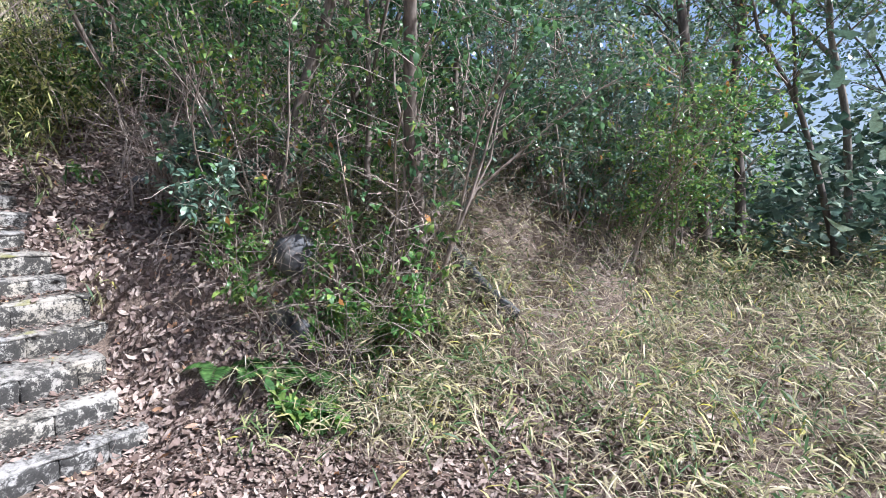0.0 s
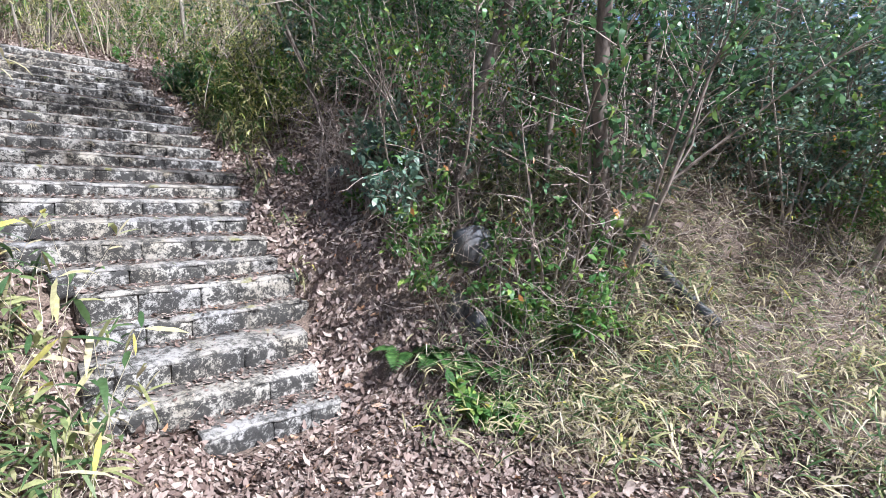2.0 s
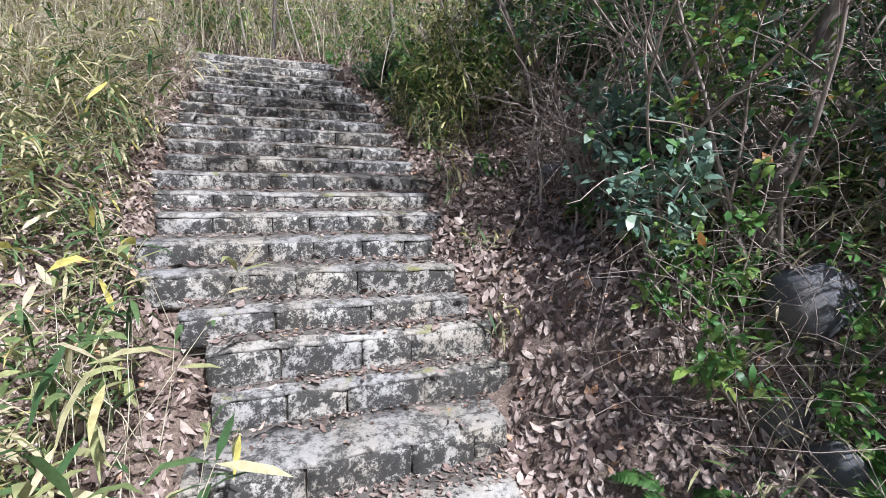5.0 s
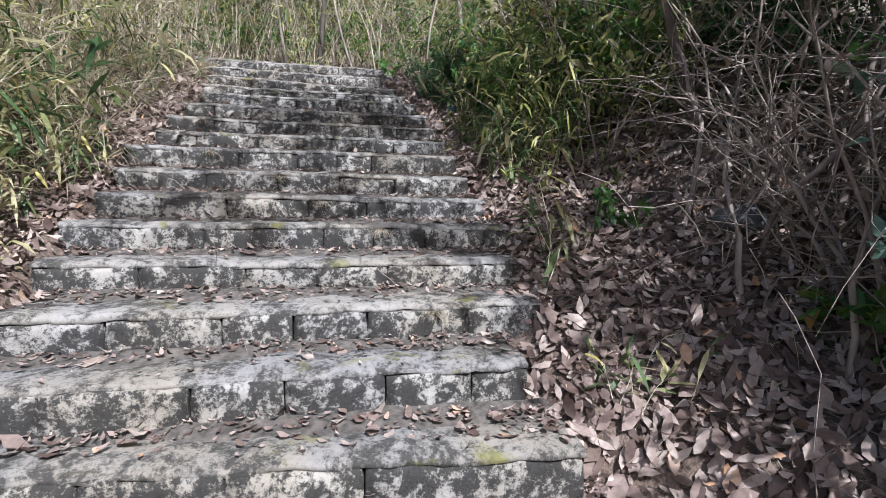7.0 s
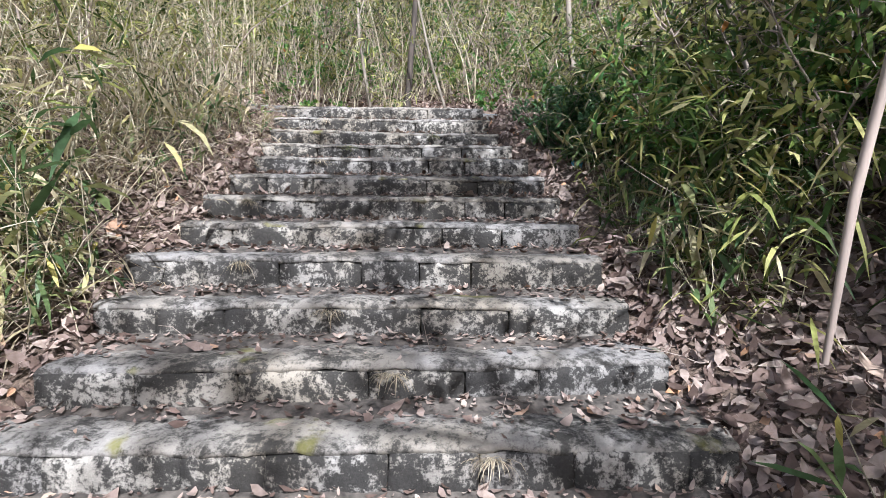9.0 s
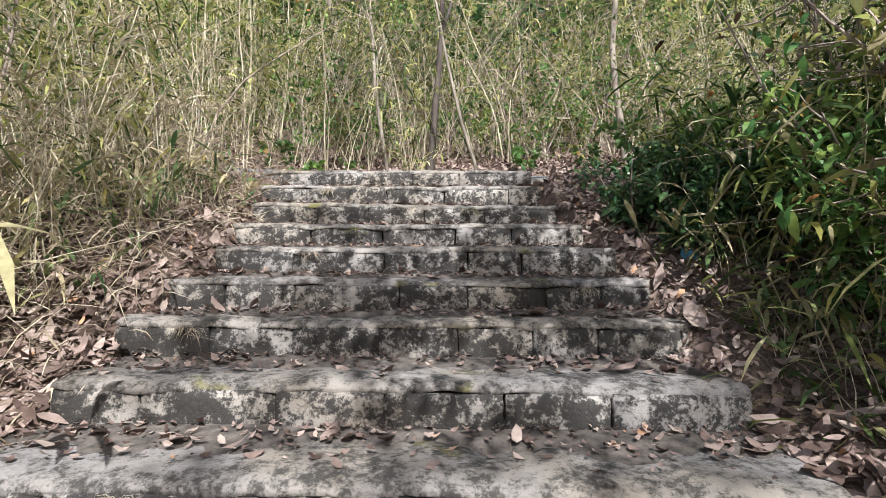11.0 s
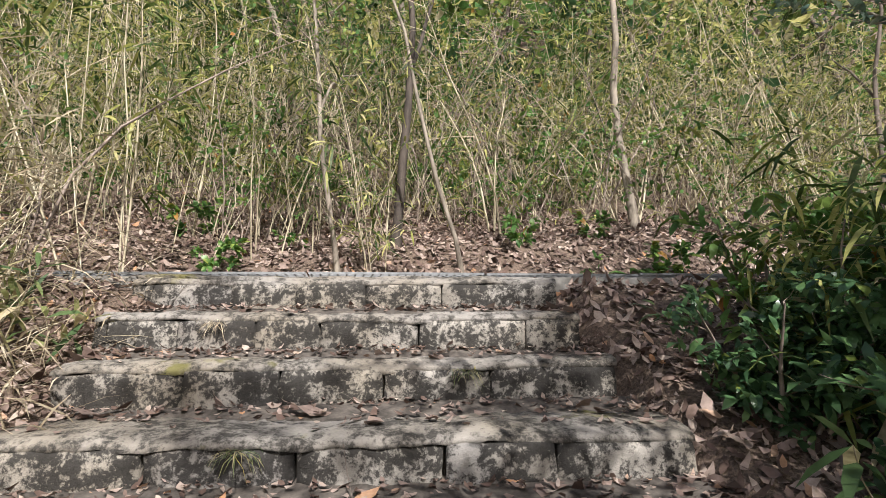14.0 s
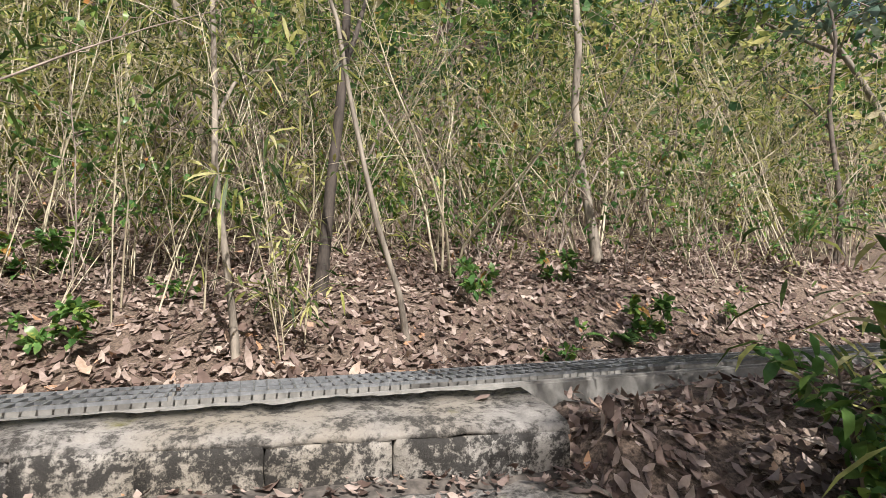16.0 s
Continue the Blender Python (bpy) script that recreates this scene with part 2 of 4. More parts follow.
# ---- the ground ----
# Each step: y of its nose at mid width, height of its tread, left end, right end, turn of the nose (rise of y per metre of x), bow, rise to the right end.
STEPS = [
    (9.161, 3.704, -0.12, 1.86, 0.029, 0.000, 0), (8.909, 3.537, -0.09, 1.90, 0.046, 0.010, 0), (8.646, 3.363, 0.00, 1.98, 0.107, 0.010, 0),
    (8.282, 3.193, 0.03, 2.05, 0.043, 0.010, 0), (7.899, 3.032, 0.13, 2.12, 0.037, 0.010, 0), (7.648, 2.869, 0.08, 2.20, 0.060, 0.015, 0),
    (7.389, 2.709, 0.02, 2.25, 0.039, 0.015, 0), (7.039, 2.541, 0.06, 2.28, 0.026, 0.015, 0), (6.660, 2.377, -0.01, 2.30, 0.022, 0.015, 0),
    (6.374, 2.195, 0.07, 2.34, 0.044, 0.015, 0), (6.040, 2.028, 0.15, 2.40, 0.092, 0.015, 0), (5.731, 1.864, 0.10, 2.46, 0.041, 0.015, 0),
    (5.351, 1.695, 0.18, 2.38, 0.025, 0.015, 0), (4.987, 1.538, 0.29, 2.40, 0.079, 0.015, 0), (4.653, 1.370, 0.23, 2.22, 0.049, 0.020, 0),
    (4.382, 1.196, 0.29, 2.29, -0.049, 0.030, 0), (4.199, 0.999, 0.56, 2.37, 0.075, 0.030, 0), (4.048, 0.824, 0.72, 2.50, 0.080, 0.030, 0),
    (3.928, 0.586, 0.75, 2.64, 0.058, 0.030, 0), (3.516, 0.370, 0.68, 2.38, 0.104, 0.040, 0), (3.233, 0.142, 0.66, 2.31, 0.038, 0.030, 0),
    (2.968, -0.059, 1.30, 2.38, 0.027, 0.020, 0),
]
ST_Y = np.array([2.5] + [s[0] + 0.12 for s in STEPS[::-1]])
ST_Z = np.array([-0.14] + [s[1] - 0.03 for s in STEPS[::-1]])


def slope_line(y):
    y = np.asarray(y, float)
    z = np.interp(y, ST_Y, ST_Z)
    z = z + 0.05 * ss(9.5, 10.3, y)
    z = z + np.where(y > 10.0, np.clip(y - 10.0, 0, 3) * 0.33 + np.clip(y - 13, 0, 14) * 0.42 + np.clip(y - 17.5, 0, 20) * 0.75, 0)
    return z


def drain_line(x):
    """The front edge of the drain, which runs aslant behind the top step."""
    return 9.42 + 0.21 * (x - 0.35)


def ground_z(x, y):
    x, y = np.asarray(x, float), np.asarray(y, float)
    g = np.interp(x, [2.45, 3.35, 4.6, 6.5, 12], [0.0, 1.05, 2.35, 3.0, 3.6])
    fade = (1 - 0.62 * ss(3.0, 5.5, y)) * (1 - ss(7.6, 9.0, y))
    gl = np.interp(-x, [0.0, 0.5, 1.5, 5], [0.0, 0.25, 0.4, 0.5]) * (1 - ss(8.0, 9.2, y))
    z = slope_line(y + np.where(x > 2.3, g * fade, gl))
    z = z + 0.35 * ss(0.3, 3.0, -x) * ss(4, 8, y)
    z = z + 0.16 * np.clip(x - 3.4, 0, 6) * (1 - ss(1.8, 4.2, y)) * ss(-9, -3, y)
    bank = ss(3.1, 4.3, x) * ss(4.2, 5.6, y) * (1 - ss(7.8, 9.0, y))
    z = z + bank * 0.75
    rough = 0.035 * np.sin(2.3 * x + 1.1 * np.sin(1.7 * y)) * np.sin(2.0 * y + 0.6 * x) + 0.018 * np.sin(7.1 * x + 2 * np.sin(3.1 * y)) * np.sin(6.3 * y)
    inside = ss(-0.1, 0.2, x) * (1 - ss(0, 0.25, x - np.interp(y, [2.3, 3.0, 3.9, 4.6, 6.0, 8.0, 9.2], [2.3, 2.35, 2.55, 2.2, 2.3, 2.0, 1.80]))) * ss(2.3, 2.8, y) * (1 - ss(-0.1, 0.02, y - drain_line(x)))
    left = np.interp(y, [s[0] for s in STEPS[::-1]], [s[2] for s in STEPS[::-1]])
    over = 1 - ss(left - 0.12, left + 0.1, x)
    z = z + rough * (1 - inside) - 0.13 * inside * (1 - over) + 0.11 * inside * over
    d = y - drain_line(x)
    trench = ss(-0.1, 0.0, d) * (1 - ss(0.36, 0.46, d)) * ss(-3.5, -3.2, x) * (1 - ss(8.2, 8.5, x))
    flat = ss(-0.4, -0.02, d) * (1 - ss(0.5, 1.6, d)) * (1 - inside * (1 - ss(-0.08, 0.0, d)))
    z = z * (1 - flat) + flat * (DRAIN_Z - 0.05 + 0.012 * x + rough)
    z = z - 0.12 * inside * (1 - ss(-0.08, 0.0, d)) * ss(8.2, 8.8, y)
    return z - 0.16 * trench


def axis_line(lo, hi, step, far, growth):
    mid = list(np.arange(lo, hi + 1e-6, step))
    up, down, d = [], [], step
    a, b = hi, lo
    while a < far:
        d *= growth
        a, b = a + d, b - d
        up.append(a)
        down.append(b)
    return np.array(down[::-1] + mid + up)


gx, gy = axis_line(-3.0, 6.0, 0.06, 600, 1.16), axis_line(-1.0, 12.0, 0.06, 600, 1.16)
GX, GY = np.meshgrid(gx, gy, indexing="xy")
bulk = Bulk()
i, j = np.meshgrid(np.arange(len(gy) - 1), np.arange(len(gx) - 1), indexing="ij")
i, j, w = i.ravel(), j.ravel(), len(gx)
bulk.add(np.stack([GX, GY, ground_z(GX, GY)], -1).reshape(-1, 3), q=np.stack([i * w + j, i * w + j + 1, (i + 1) * w + j + 1, (i + 1) * w + j], 1))
tagged(put("ground", bulk.mesh("ground", SOIL)), "dark woodland soil under dead leaves on a hillside", "ground", kind="structure")


# ---- the stone stair ----
def worn_slab(rng, x0, x1, nose, z_top, thick, depth, rag, tilt):
    """A worn mortar tread with a chipped, wavy nose: nose(x) gives y, depth(x) how far it runs back."""
    n = max(8, int((x1 - x0) / 0.03))
    prof = [(1.0, 0.0), (0.5, 0.002), (0.22, 0.003), (0.05, -0.001), (0.022, -0.007), (0.006, -0.018), (0.003, -thick), (0.06, -thick)]
    b = Bulk()
    ph = rng.uniform(0, 9, 5)
    xs = np.linspace(x0, x1, n)
    v = []
    chip = np.interp(xs, np.linspace(x0, x1, 14), rng.uniform(0, 1, 14) ** 3) * (0.016 if rag < 0.01 else 0.03)
    for k, x in enumerate(xs):
        wob = rag * (0.5 * math.sin(3.3 * x + ph[0]) + 0.3 * math.sin(11.7 * x + ph[1]) + 0.25 * math.sin(37 * x + ph[2]))
        lift = 0.004 * math.sin(4.1 * x + ph[3]) + 0.003 * math.sin(17 * x + ph[0]) + tilt * (x - x0) / (x1 - x0)
        low = 0.003 * math.sin(9 * x + ph[4]) + 0.003 * math.sin(29 * x + ph[1])
        d = depth(x)
        climb = (0.028, 0.016, 0.005) if depth(x1) > 0.45 else (0, 0, 0)
        for m, (dy, dz) in enumerate(prof):
            back = dy * d if m < 3 else dy
            front = chip[k] if 3 <= m <= 5 else 0
            v.append((x, nose(x) + wob + back + front * (0.5 if m == 3 else 1) + rng.normal(0, 0.0025), z_top + lift + dz + (climb[m] if m < 3 else 0) - (front * 0.35 if m in (3, 4) else 0) + (low if m >= 6 else 0) + rng.normal(0, 0.0016)))
    p = len(prof)
    q = [(k * p + m, k * p + (m + 1) % p, (k + 1) * p + (m + 1) % p, (k + 1) * p + m) for k in range(n - 1) for m in range(p)]
    b.add(v, q=q)
    ends = [tuple(range(p))[::-1], tuple((n - 1) * p + m for m in range(p))]
    b.t.append(np.array([(e[0], e[m], e[m + 1]) for e in ends for m in range(1, p - 1)]))
    return b.mesh("nosing", CAP)


def rough_block(rng, w, h, d, material, name="stone"):
    """A squared stone with a pitched, uneven face and rounded edges; its base centre front is the origin."""
    bm = bmesh.new()
    bmesh.ops.create_cube(bm, size=1)
    bmesh.ops.subdivide_edges(bm, edges=bm.edges[:], cuts=5, use_grid_fill=True)
    o = Vector((rng.uniform(0, 50), rng.uniform(0, 50), rng.uniform(0, 50)))
    for v in bm.verts:
        c = v.co.copy()
        corner = sum(abs(a) > 0.49 for a in c)
        sq = {1: 1.0, 2: 0.992, 3: 0.975, 0: 1.0}[corner]
        p = Vector((c.x * w * (sq if abs(c.x) > 0.49 else 1), c.y * d, c.z * h * (sq if abs(c.z) > 0.49 else 1)))
        if c.y < -0.49:
            p.y += {1: -0.004, 2: 0.004, 3: 0.009}.get(corner, 0)
        p += noise.noise_vector(p * 11 + o) * 0.007 + noise.noise_vector(p * 34 + o) * 0.003
        v.co = p + Vector((0, d / 2, h / 2))
    for f in bm.faces:
        f.smooth = True
    me = bpy.data.meshes.new(name)
    bm.to_mesh(me)
    bm.free()
    me.materials.append(material)
    return me


stair = tagged(new("stone_stair"), "weathered grey stone stair with black lichen climbing the wooded hillside", "stairs", kind="structure")
rng = np.random.default_rng(5)
for k, (ny, nz, x0, x1, turn, bow, tilt) in enumerate(STEPS):
    below = STEPS[k + 1][1] if k < len(STEPS) - 1 else nz - 0.2
    xm = (x0 + x1) / 2
    half = (x1 - x0) / 2

    def nose(x, ny=ny, turn=turn, bow=bow, xm=xm, half=half):
        return ny + turn * (x - xm) + bow * ((x - xm) / half) ** 2 * (1.0 if x > xm else 0.2) - bow * 0.3 - bow * 2.2 * max(0, (xm - x) / half - 0.45)

    step = put("step", None, stair)
    run = (STEPS[k - 1][0] - ny + 0.06) if k else 0.42

    def depth(x, run=run, k=k, nose=nose):
        return max(0.12, drain_line(x) - nose(x) - 0.045) if k == 0 else max(0.24, run)

    put("nosing", worn_slab(rng, x0, x1, nose, nz, 0.036, depth, 0.003 if k < 14 else 0.014, tilt), step)
    x, h = x0 + 0.004, nz - 0.030 - below + 0.035
    while x < x1 - 0.05:
        wd = min(rng.uniform(0.24, 0.46) if k < 15 else rng.uniform(0.3, 0.6), x1 - x)
        if x1 - x - wd < 0.14:
            wd = x1 - x
        y = nose(x + wd / 2) - 0.003 + rng.normal(0, 0.004)
        hh = h + tilt * (x + wd / 2 - x0) / (x1 - x0) - abs(rng.normal(0, 0.003))
        turned = math.degrees(math.atan2(nose(x + wd) - nose(x), wd))
        put("stone", rough_block(rng, wd - rng.uniform(0.001, 0.006), hh, 0.2, RISER), step, at=pose(x + wd / 2, y, below - 0.035, 0, 0, turned))
        x += wd
    bm = bmesh.new()
    bmesh.ops.create_cube(bm, size=1)
    for v in bm.verts:
        v.co = Vector((xm + v.co.x * (x1 - x0 - 0.06), nose(xm + v.co.x * 2 * half) + 0.05 + (v.co.y + 0.5) * 0.2, below - 0.08 + (v.co.z + 0.5) * (nz - below + 0.06)))
    part("mortar", bm, JOINT, step)
    # dirt gathered at the back of the tread
    if k:
        b, n = Bulk(), 60
        xs = np.linspace(x0 + 0.02, x1 - 0.02, n)
        back = STEPS[k - 1][0] - ny
        wave = 0.5 + 0.28 * np.sin(5 * xs + 3 * k) + 0.22 * np.sin(17 * xs + k)
        rows = []
        for f, up in ((0.0, -0.006), (0.35, 0.008), (0.75, 0.02), (1.0, 0.032)):
            yy = np.array([nose(x) for x in xs]) + back * (0.92 - (1 - f) * (0.16 + 0.34 * wave)) + (0.05 if f == 1 else 0) + (f == 1) * 0.03
            rows.append(np.stack([xs, yy, nz + up + rng.normal(0, 0.003, n)], 1))
        i0 = np.arange(n - 1)
        b.add(np.concatenate(rows), q=np.concatenate([np.stack([r * n + i0, r * n + i0 + 1, (r + 1) * n + i0 + 1, (r + 1) * n + i0], 1) for r in range(3)]))
        put("dirt", b.mesh("dirt", GRIT), step, "dark soil and crumbled leaves on the tread")


# ---- the covered drain across the top ----
def drain():
    thing = tagged(new("drain_channel"), "concrete drain channel with galvanised steel gratings", "drain", kind="structure")
    thing.matrix_basis = pose(0.35, drain_line(0.35), DRAIN_Z + 0.004, 0, -0.7, math.degrees(math.atan(0.21)))
    for y in (-0.01, 0.35):
        bm = bmesh.new()
        bmesh.ops.create_cube(bm, size=1)
        for v in bm.verts:
            v.co = Vector((2.5 + v.co.x * 12, y + v.co.y * 0.05, -0.105 + v.co.z * 0.2))
        bmesh.ops.bevel(bm, geom=bm.edges[:], offset=0.01, segments=2, affect="EDGES")
        part("kerb", bm, CONCRETE, thing)
    b = Bulk()
    cube = np.array([(x, y, z) for x in (-0.5, 0.5) for y in (-0.5, 0.5) for z in (-0.5, 0.5)])
    faces = np.array([(0, 1, 3, 2), (4, 6, 7, 5), (0, 4, 5, 1), (2, 3, 7, 6), (0, 2, 6, 4), (1, 5, 7, 3)])
    for n in range(21):
        b.add(cube * (0.007, 0.30, 0.010) + (-0.48 + n * 0.048, 0, 0.008), q=faces)
    for n in range(4):
        b.add(cube * (0.985, 0.008, 0.012) + (0, -0.15 + n * 0.1, 0.008), q=faces)
    me = b.mesh("grating", ZINC, False)
    for n in range(11):
        put("grating", me, thing, at=pose(-3.25 + n, 0.17, 0.010, random.uniform(-1.2, 1.2), random.uniform(-0.5, 0.5), 0))


drain()


# ---- fallen leaves ----
def scatter_litter(name, n, xr, yr, seed, size=(0.05, 0.13), keep=None, lift=0.012):
    r = np.random.default_rng(seed)
    x, y = r.uniform(*xr, n), r.uniform(*yr, n)
    if keep is not None:
        m = r.uniform(0, 1, n) < keep(x, y)
        x, y = x[m], y[m]
    n = len(x)
    z = ground_z(x, y) + r.uniform(0.0, lift * 2.4, n)
    a = r.uniform(0, 2 * np.pi, n)
    tilt = r.normal(0.05, 0.3, n)
    e = 0.03
    sx, sy = (ground_z(x + e, y) - ground_z(x - e, y)) / (2 * e), (ground_z(x, y + e) - ground_z(x, y - e)) / (2 * e)
    sx, sy = np.clip(sx, -1.2, 1.2), np.clip(sy, -1.2, 1.2)
    way = unit(np.stack([np.cos(a), np.sin(a), np.cos(a) * sx + np.sin(a) * sy + np.tan(np.clip(tilt, -0.9, 0.9))], 1))
    side = unit(np.stack([-np.sin(a), np.cos(a), -np.sin(a) * sx + np.cos(a) * sy + r.normal(0, 0.35, n)], 1))
    L = r.uniform(*size, n)
    b = Bulk()
    b.leaves(np.stack([x, y, z], 1), way, side, L, L * r.uniform(0.26, 0.5, n), r.uniform(-0.45, 0.5, n)[:, None], r.uniform(-0.35, 0.4, n)[:, None])
    return tagged(put(name, b.mesh(name, LITTER)), "thick carpet of curled brown dead leaves", "leaf litter", kind="stuff")


def off_stair(x, y):
    left = np.interp(y, [s[0] for s in STEPS[::-1]], [s[2] for s in STEPS[::-1]])
    right = np.interp(y, [q[0] for q in STEPS[::-1]], [q[3] for q in STEPS[::-1]])
    on = (x > left + 0.05) & (x < right - 0.06) & (y > 2.9) & (y < drain_line(x))
    d = y - drain_line(x)
    dr = (d > -0.1) & (d < 0.42)
    return np.where(on, 0.0, np.where(dr, 0.06, 1.0))


scatter_litter("leaf_litter", 50000, (-1.8, 4.2), (1.2, 9.5), 1, (0.03, 0.088), off_stair, 0.018)
scatter_litter("leaf_litter", 20000, (-2.5, 6.5), (9.4, 13.5), 2, (0.04, 0.10), off_stair, 0.018)
scatter_litter("leaf_litter", 21000, (-0.8, 4.5), (-0.8, 2.8), 3, (0.03, 0.085), off_stair, 0.018)
scatter_litter("leaf_litter", 16000, (-6, 12), (-4, 22), 4, (0.06, 0.15), off_stair, 0.02)


def loose_leaves():
    """Single dead leaves lying on the treads."""
    r = np.random.default_rng(11)
    shapes = []
    for s in range(6):
        b = Bulk()
        L = 0.07 + 0.012 * s
        b.leaves([(0, 0, 0)], [(1, 0, 0.1)], [(0, 1, r.normal(0, 0.2))], L, L * r.uniform(0.4, 0.6), r.uniform(-0.1, 0.35), r.uniform(-0.25, 0.2))
        shapes.append(b.mesh("fallen_leaf", LITTER))
    for n in range(230):
        k = r.integers(0, len(STEPS))
        ny, nz, x0, x1, turn, bow, tilt = STEPS[k]
        back = STEPS[k - 1][0] if k else ny + 0.35
        u = r.beta(0.45, 0.45)
        ob = put("fallen_leaf", shapes[n % 6], at=pose(x0 + u * (x1 - x0), back - abs(r.normal(0, 0.09)) - 0.015, nz + 0.016, r.normal(0, 9), r.normal(0, 9), r.uniform(0, 360)))
        tagged(ob, "curled brown dead leaf lying on a stone step", "leaf", "dead leaves on the steps")


loose_leaves()


def crumbs():
    """Broken leaf and twig crumbs gathered along the backs of the treads."""
    r = np.random.default_rng(12)
    b = Bulk()
    for k in range(1, len(STEPS)):
        ny, nz, x0, x1, turn, bow, tilt = STEPS[k]
        n = 420
        back = STEPS[k - 1][0] - ny
        x = x0 + (x1 - x0) * r.beta(0.7, 0.7, n)
        f = 1 - np.abs(r.normal(0, 0.35, n))
        y = ny + turn * (x - (x0 + x1) / 2) + back * np.clip(f, 0.15, 0.98)
        z = nz + 0.008 + 0.03 * np.clip(f, 0, 1) ** 2 + r.uniform(0, 0.008, n)
        a = r.uniform(0, 2 * np.pi, n)
        L = r.uniform(0.012, 0.05, n) * np.where(r.uniform(0, 1, n) < 0.15, 1.7, 1)
        b.leaves(np.stack([x, y, z], 1), unit(np.stack([np.cos(a), np.sin(a), r.normal(0, 0.25, n)], 1)), np.stack([-np.sin(a), np.cos(a), r.normal(0, 0.3, n)], 1), L, L * r.uniform(0.25, 0.6, n), 0.2, 0.1)
    tagged(put("leaf_crumbs", b.mesh("leaf_crumbs", LITTER)), "broken dead leaf crumbs along the back of the treads", "leaf litter", kind="stuff")


crumbs()


# ---- plants ----
def bent(r, start, way, length, n, wander, rise=0.0):
    """A wandering line of n+1 points."""
    p, d = np.array(start, float), unit(way)
    out = [p.copy()]
    for _ in range(n):
        d = unit(d + r.normal(0, wander, 3) + np.array([0, 0, rise]))
        p = p + d * length / n
        out.append(p.copy())
    return np.array(out)


def along(line, u):
    k = u * (len(line) - 1)
    i = min(int(k), len(line) - 2)
    return line[i] + (line[i + 1] - line[i]) * (k - i), unit(line[i + 1] - line[i])


def sprays(r, sites, per, spread, length, ratio, bulk, droop=0.2, up=0.25):
    """Leaves set round the twig ends."""
    if not sites:
        return
    P = np.repeat(np.array([s[0] for s in sites]), per, 0)
    D = np.repeat(np.array([s[1] for s in sites]), per, 0)
    n = len(P)
    way = unit(D * 0.7 + r.normal(0, 0.75, (n, 3)) + [0, 0, up - 0.2])
    side = unit(np.cross(way, [0, 0, 1.0]) + r.normal(0, 0.35, (n, 3)))
    L = r.uniform(0.65, 1.25, n) * length
    bulk.leaves(P + r.normal(0, spread, (n, 3)), way, side, L, L * ratio, r.uniform(0.0, 0.3, n)[:, None], r.uniform(0.0, droop * 2, n)[:, None])


def shrub(name, seed, height, stems, leaf_mat, leaf, ratio, per=5, lean=0.35, bark=TWIG, bare=0.35, twigs=10, label="", category="shrub", r0=0.014, spread=0.03):
    """A many-stemmed bush: stems, side branches, twigs with leaves at their ends."""
    r = np.random.default_rng(seed)
    fol, sites, woods = Bulk(), [], []
    for s in range(stems):
        wood = Bulk()
        woods.append(wood)
        a = r.uniform(0, 2 * np.pi)
        h = height * r.uniform(0.65, 1.1)
        line = bent(r, (0.12 * math.cos(a) * r.uniform(0, 1), 0.12 * math.sin(a), -0.05), (lean * math.cos(a), lean * math.sin(a), 1), h, 7, 0.13)
        wood.tube(line, np.linspace(r0 * r.uniform(0.8, 1.3), 0.003, 8), 5)
        for _ in range(twigs):
            u = r.uniform(bare, 1)
            p, d = along(line, u)
            b = r.uniform(0, 2 * np.pi)
            tw = bent(r, p, d * 0.5 + [math.cos(b), math.sin(b), 0.15], height * r.uniform(0.12, 0.3), 3, 0.3)
            wood.tube(tw, np.linspace(0.0045, 0.0015, 4), 3)
            for v in (0.4, 0.7, 1.0):
                sites.append(along(tw, min(v + r.uniform(-0.1, 0.0), 1)))
    sprays(r, sites, per, spread, leaf, ratio, fol)
    thing = tagged(new(name), label, category)
    for wood in woods:
        put("stem", wood.mesh("stem", bark), thing)
    put("foliage", fol.mesh("foliage", leaf_mat), thing)
    return thing


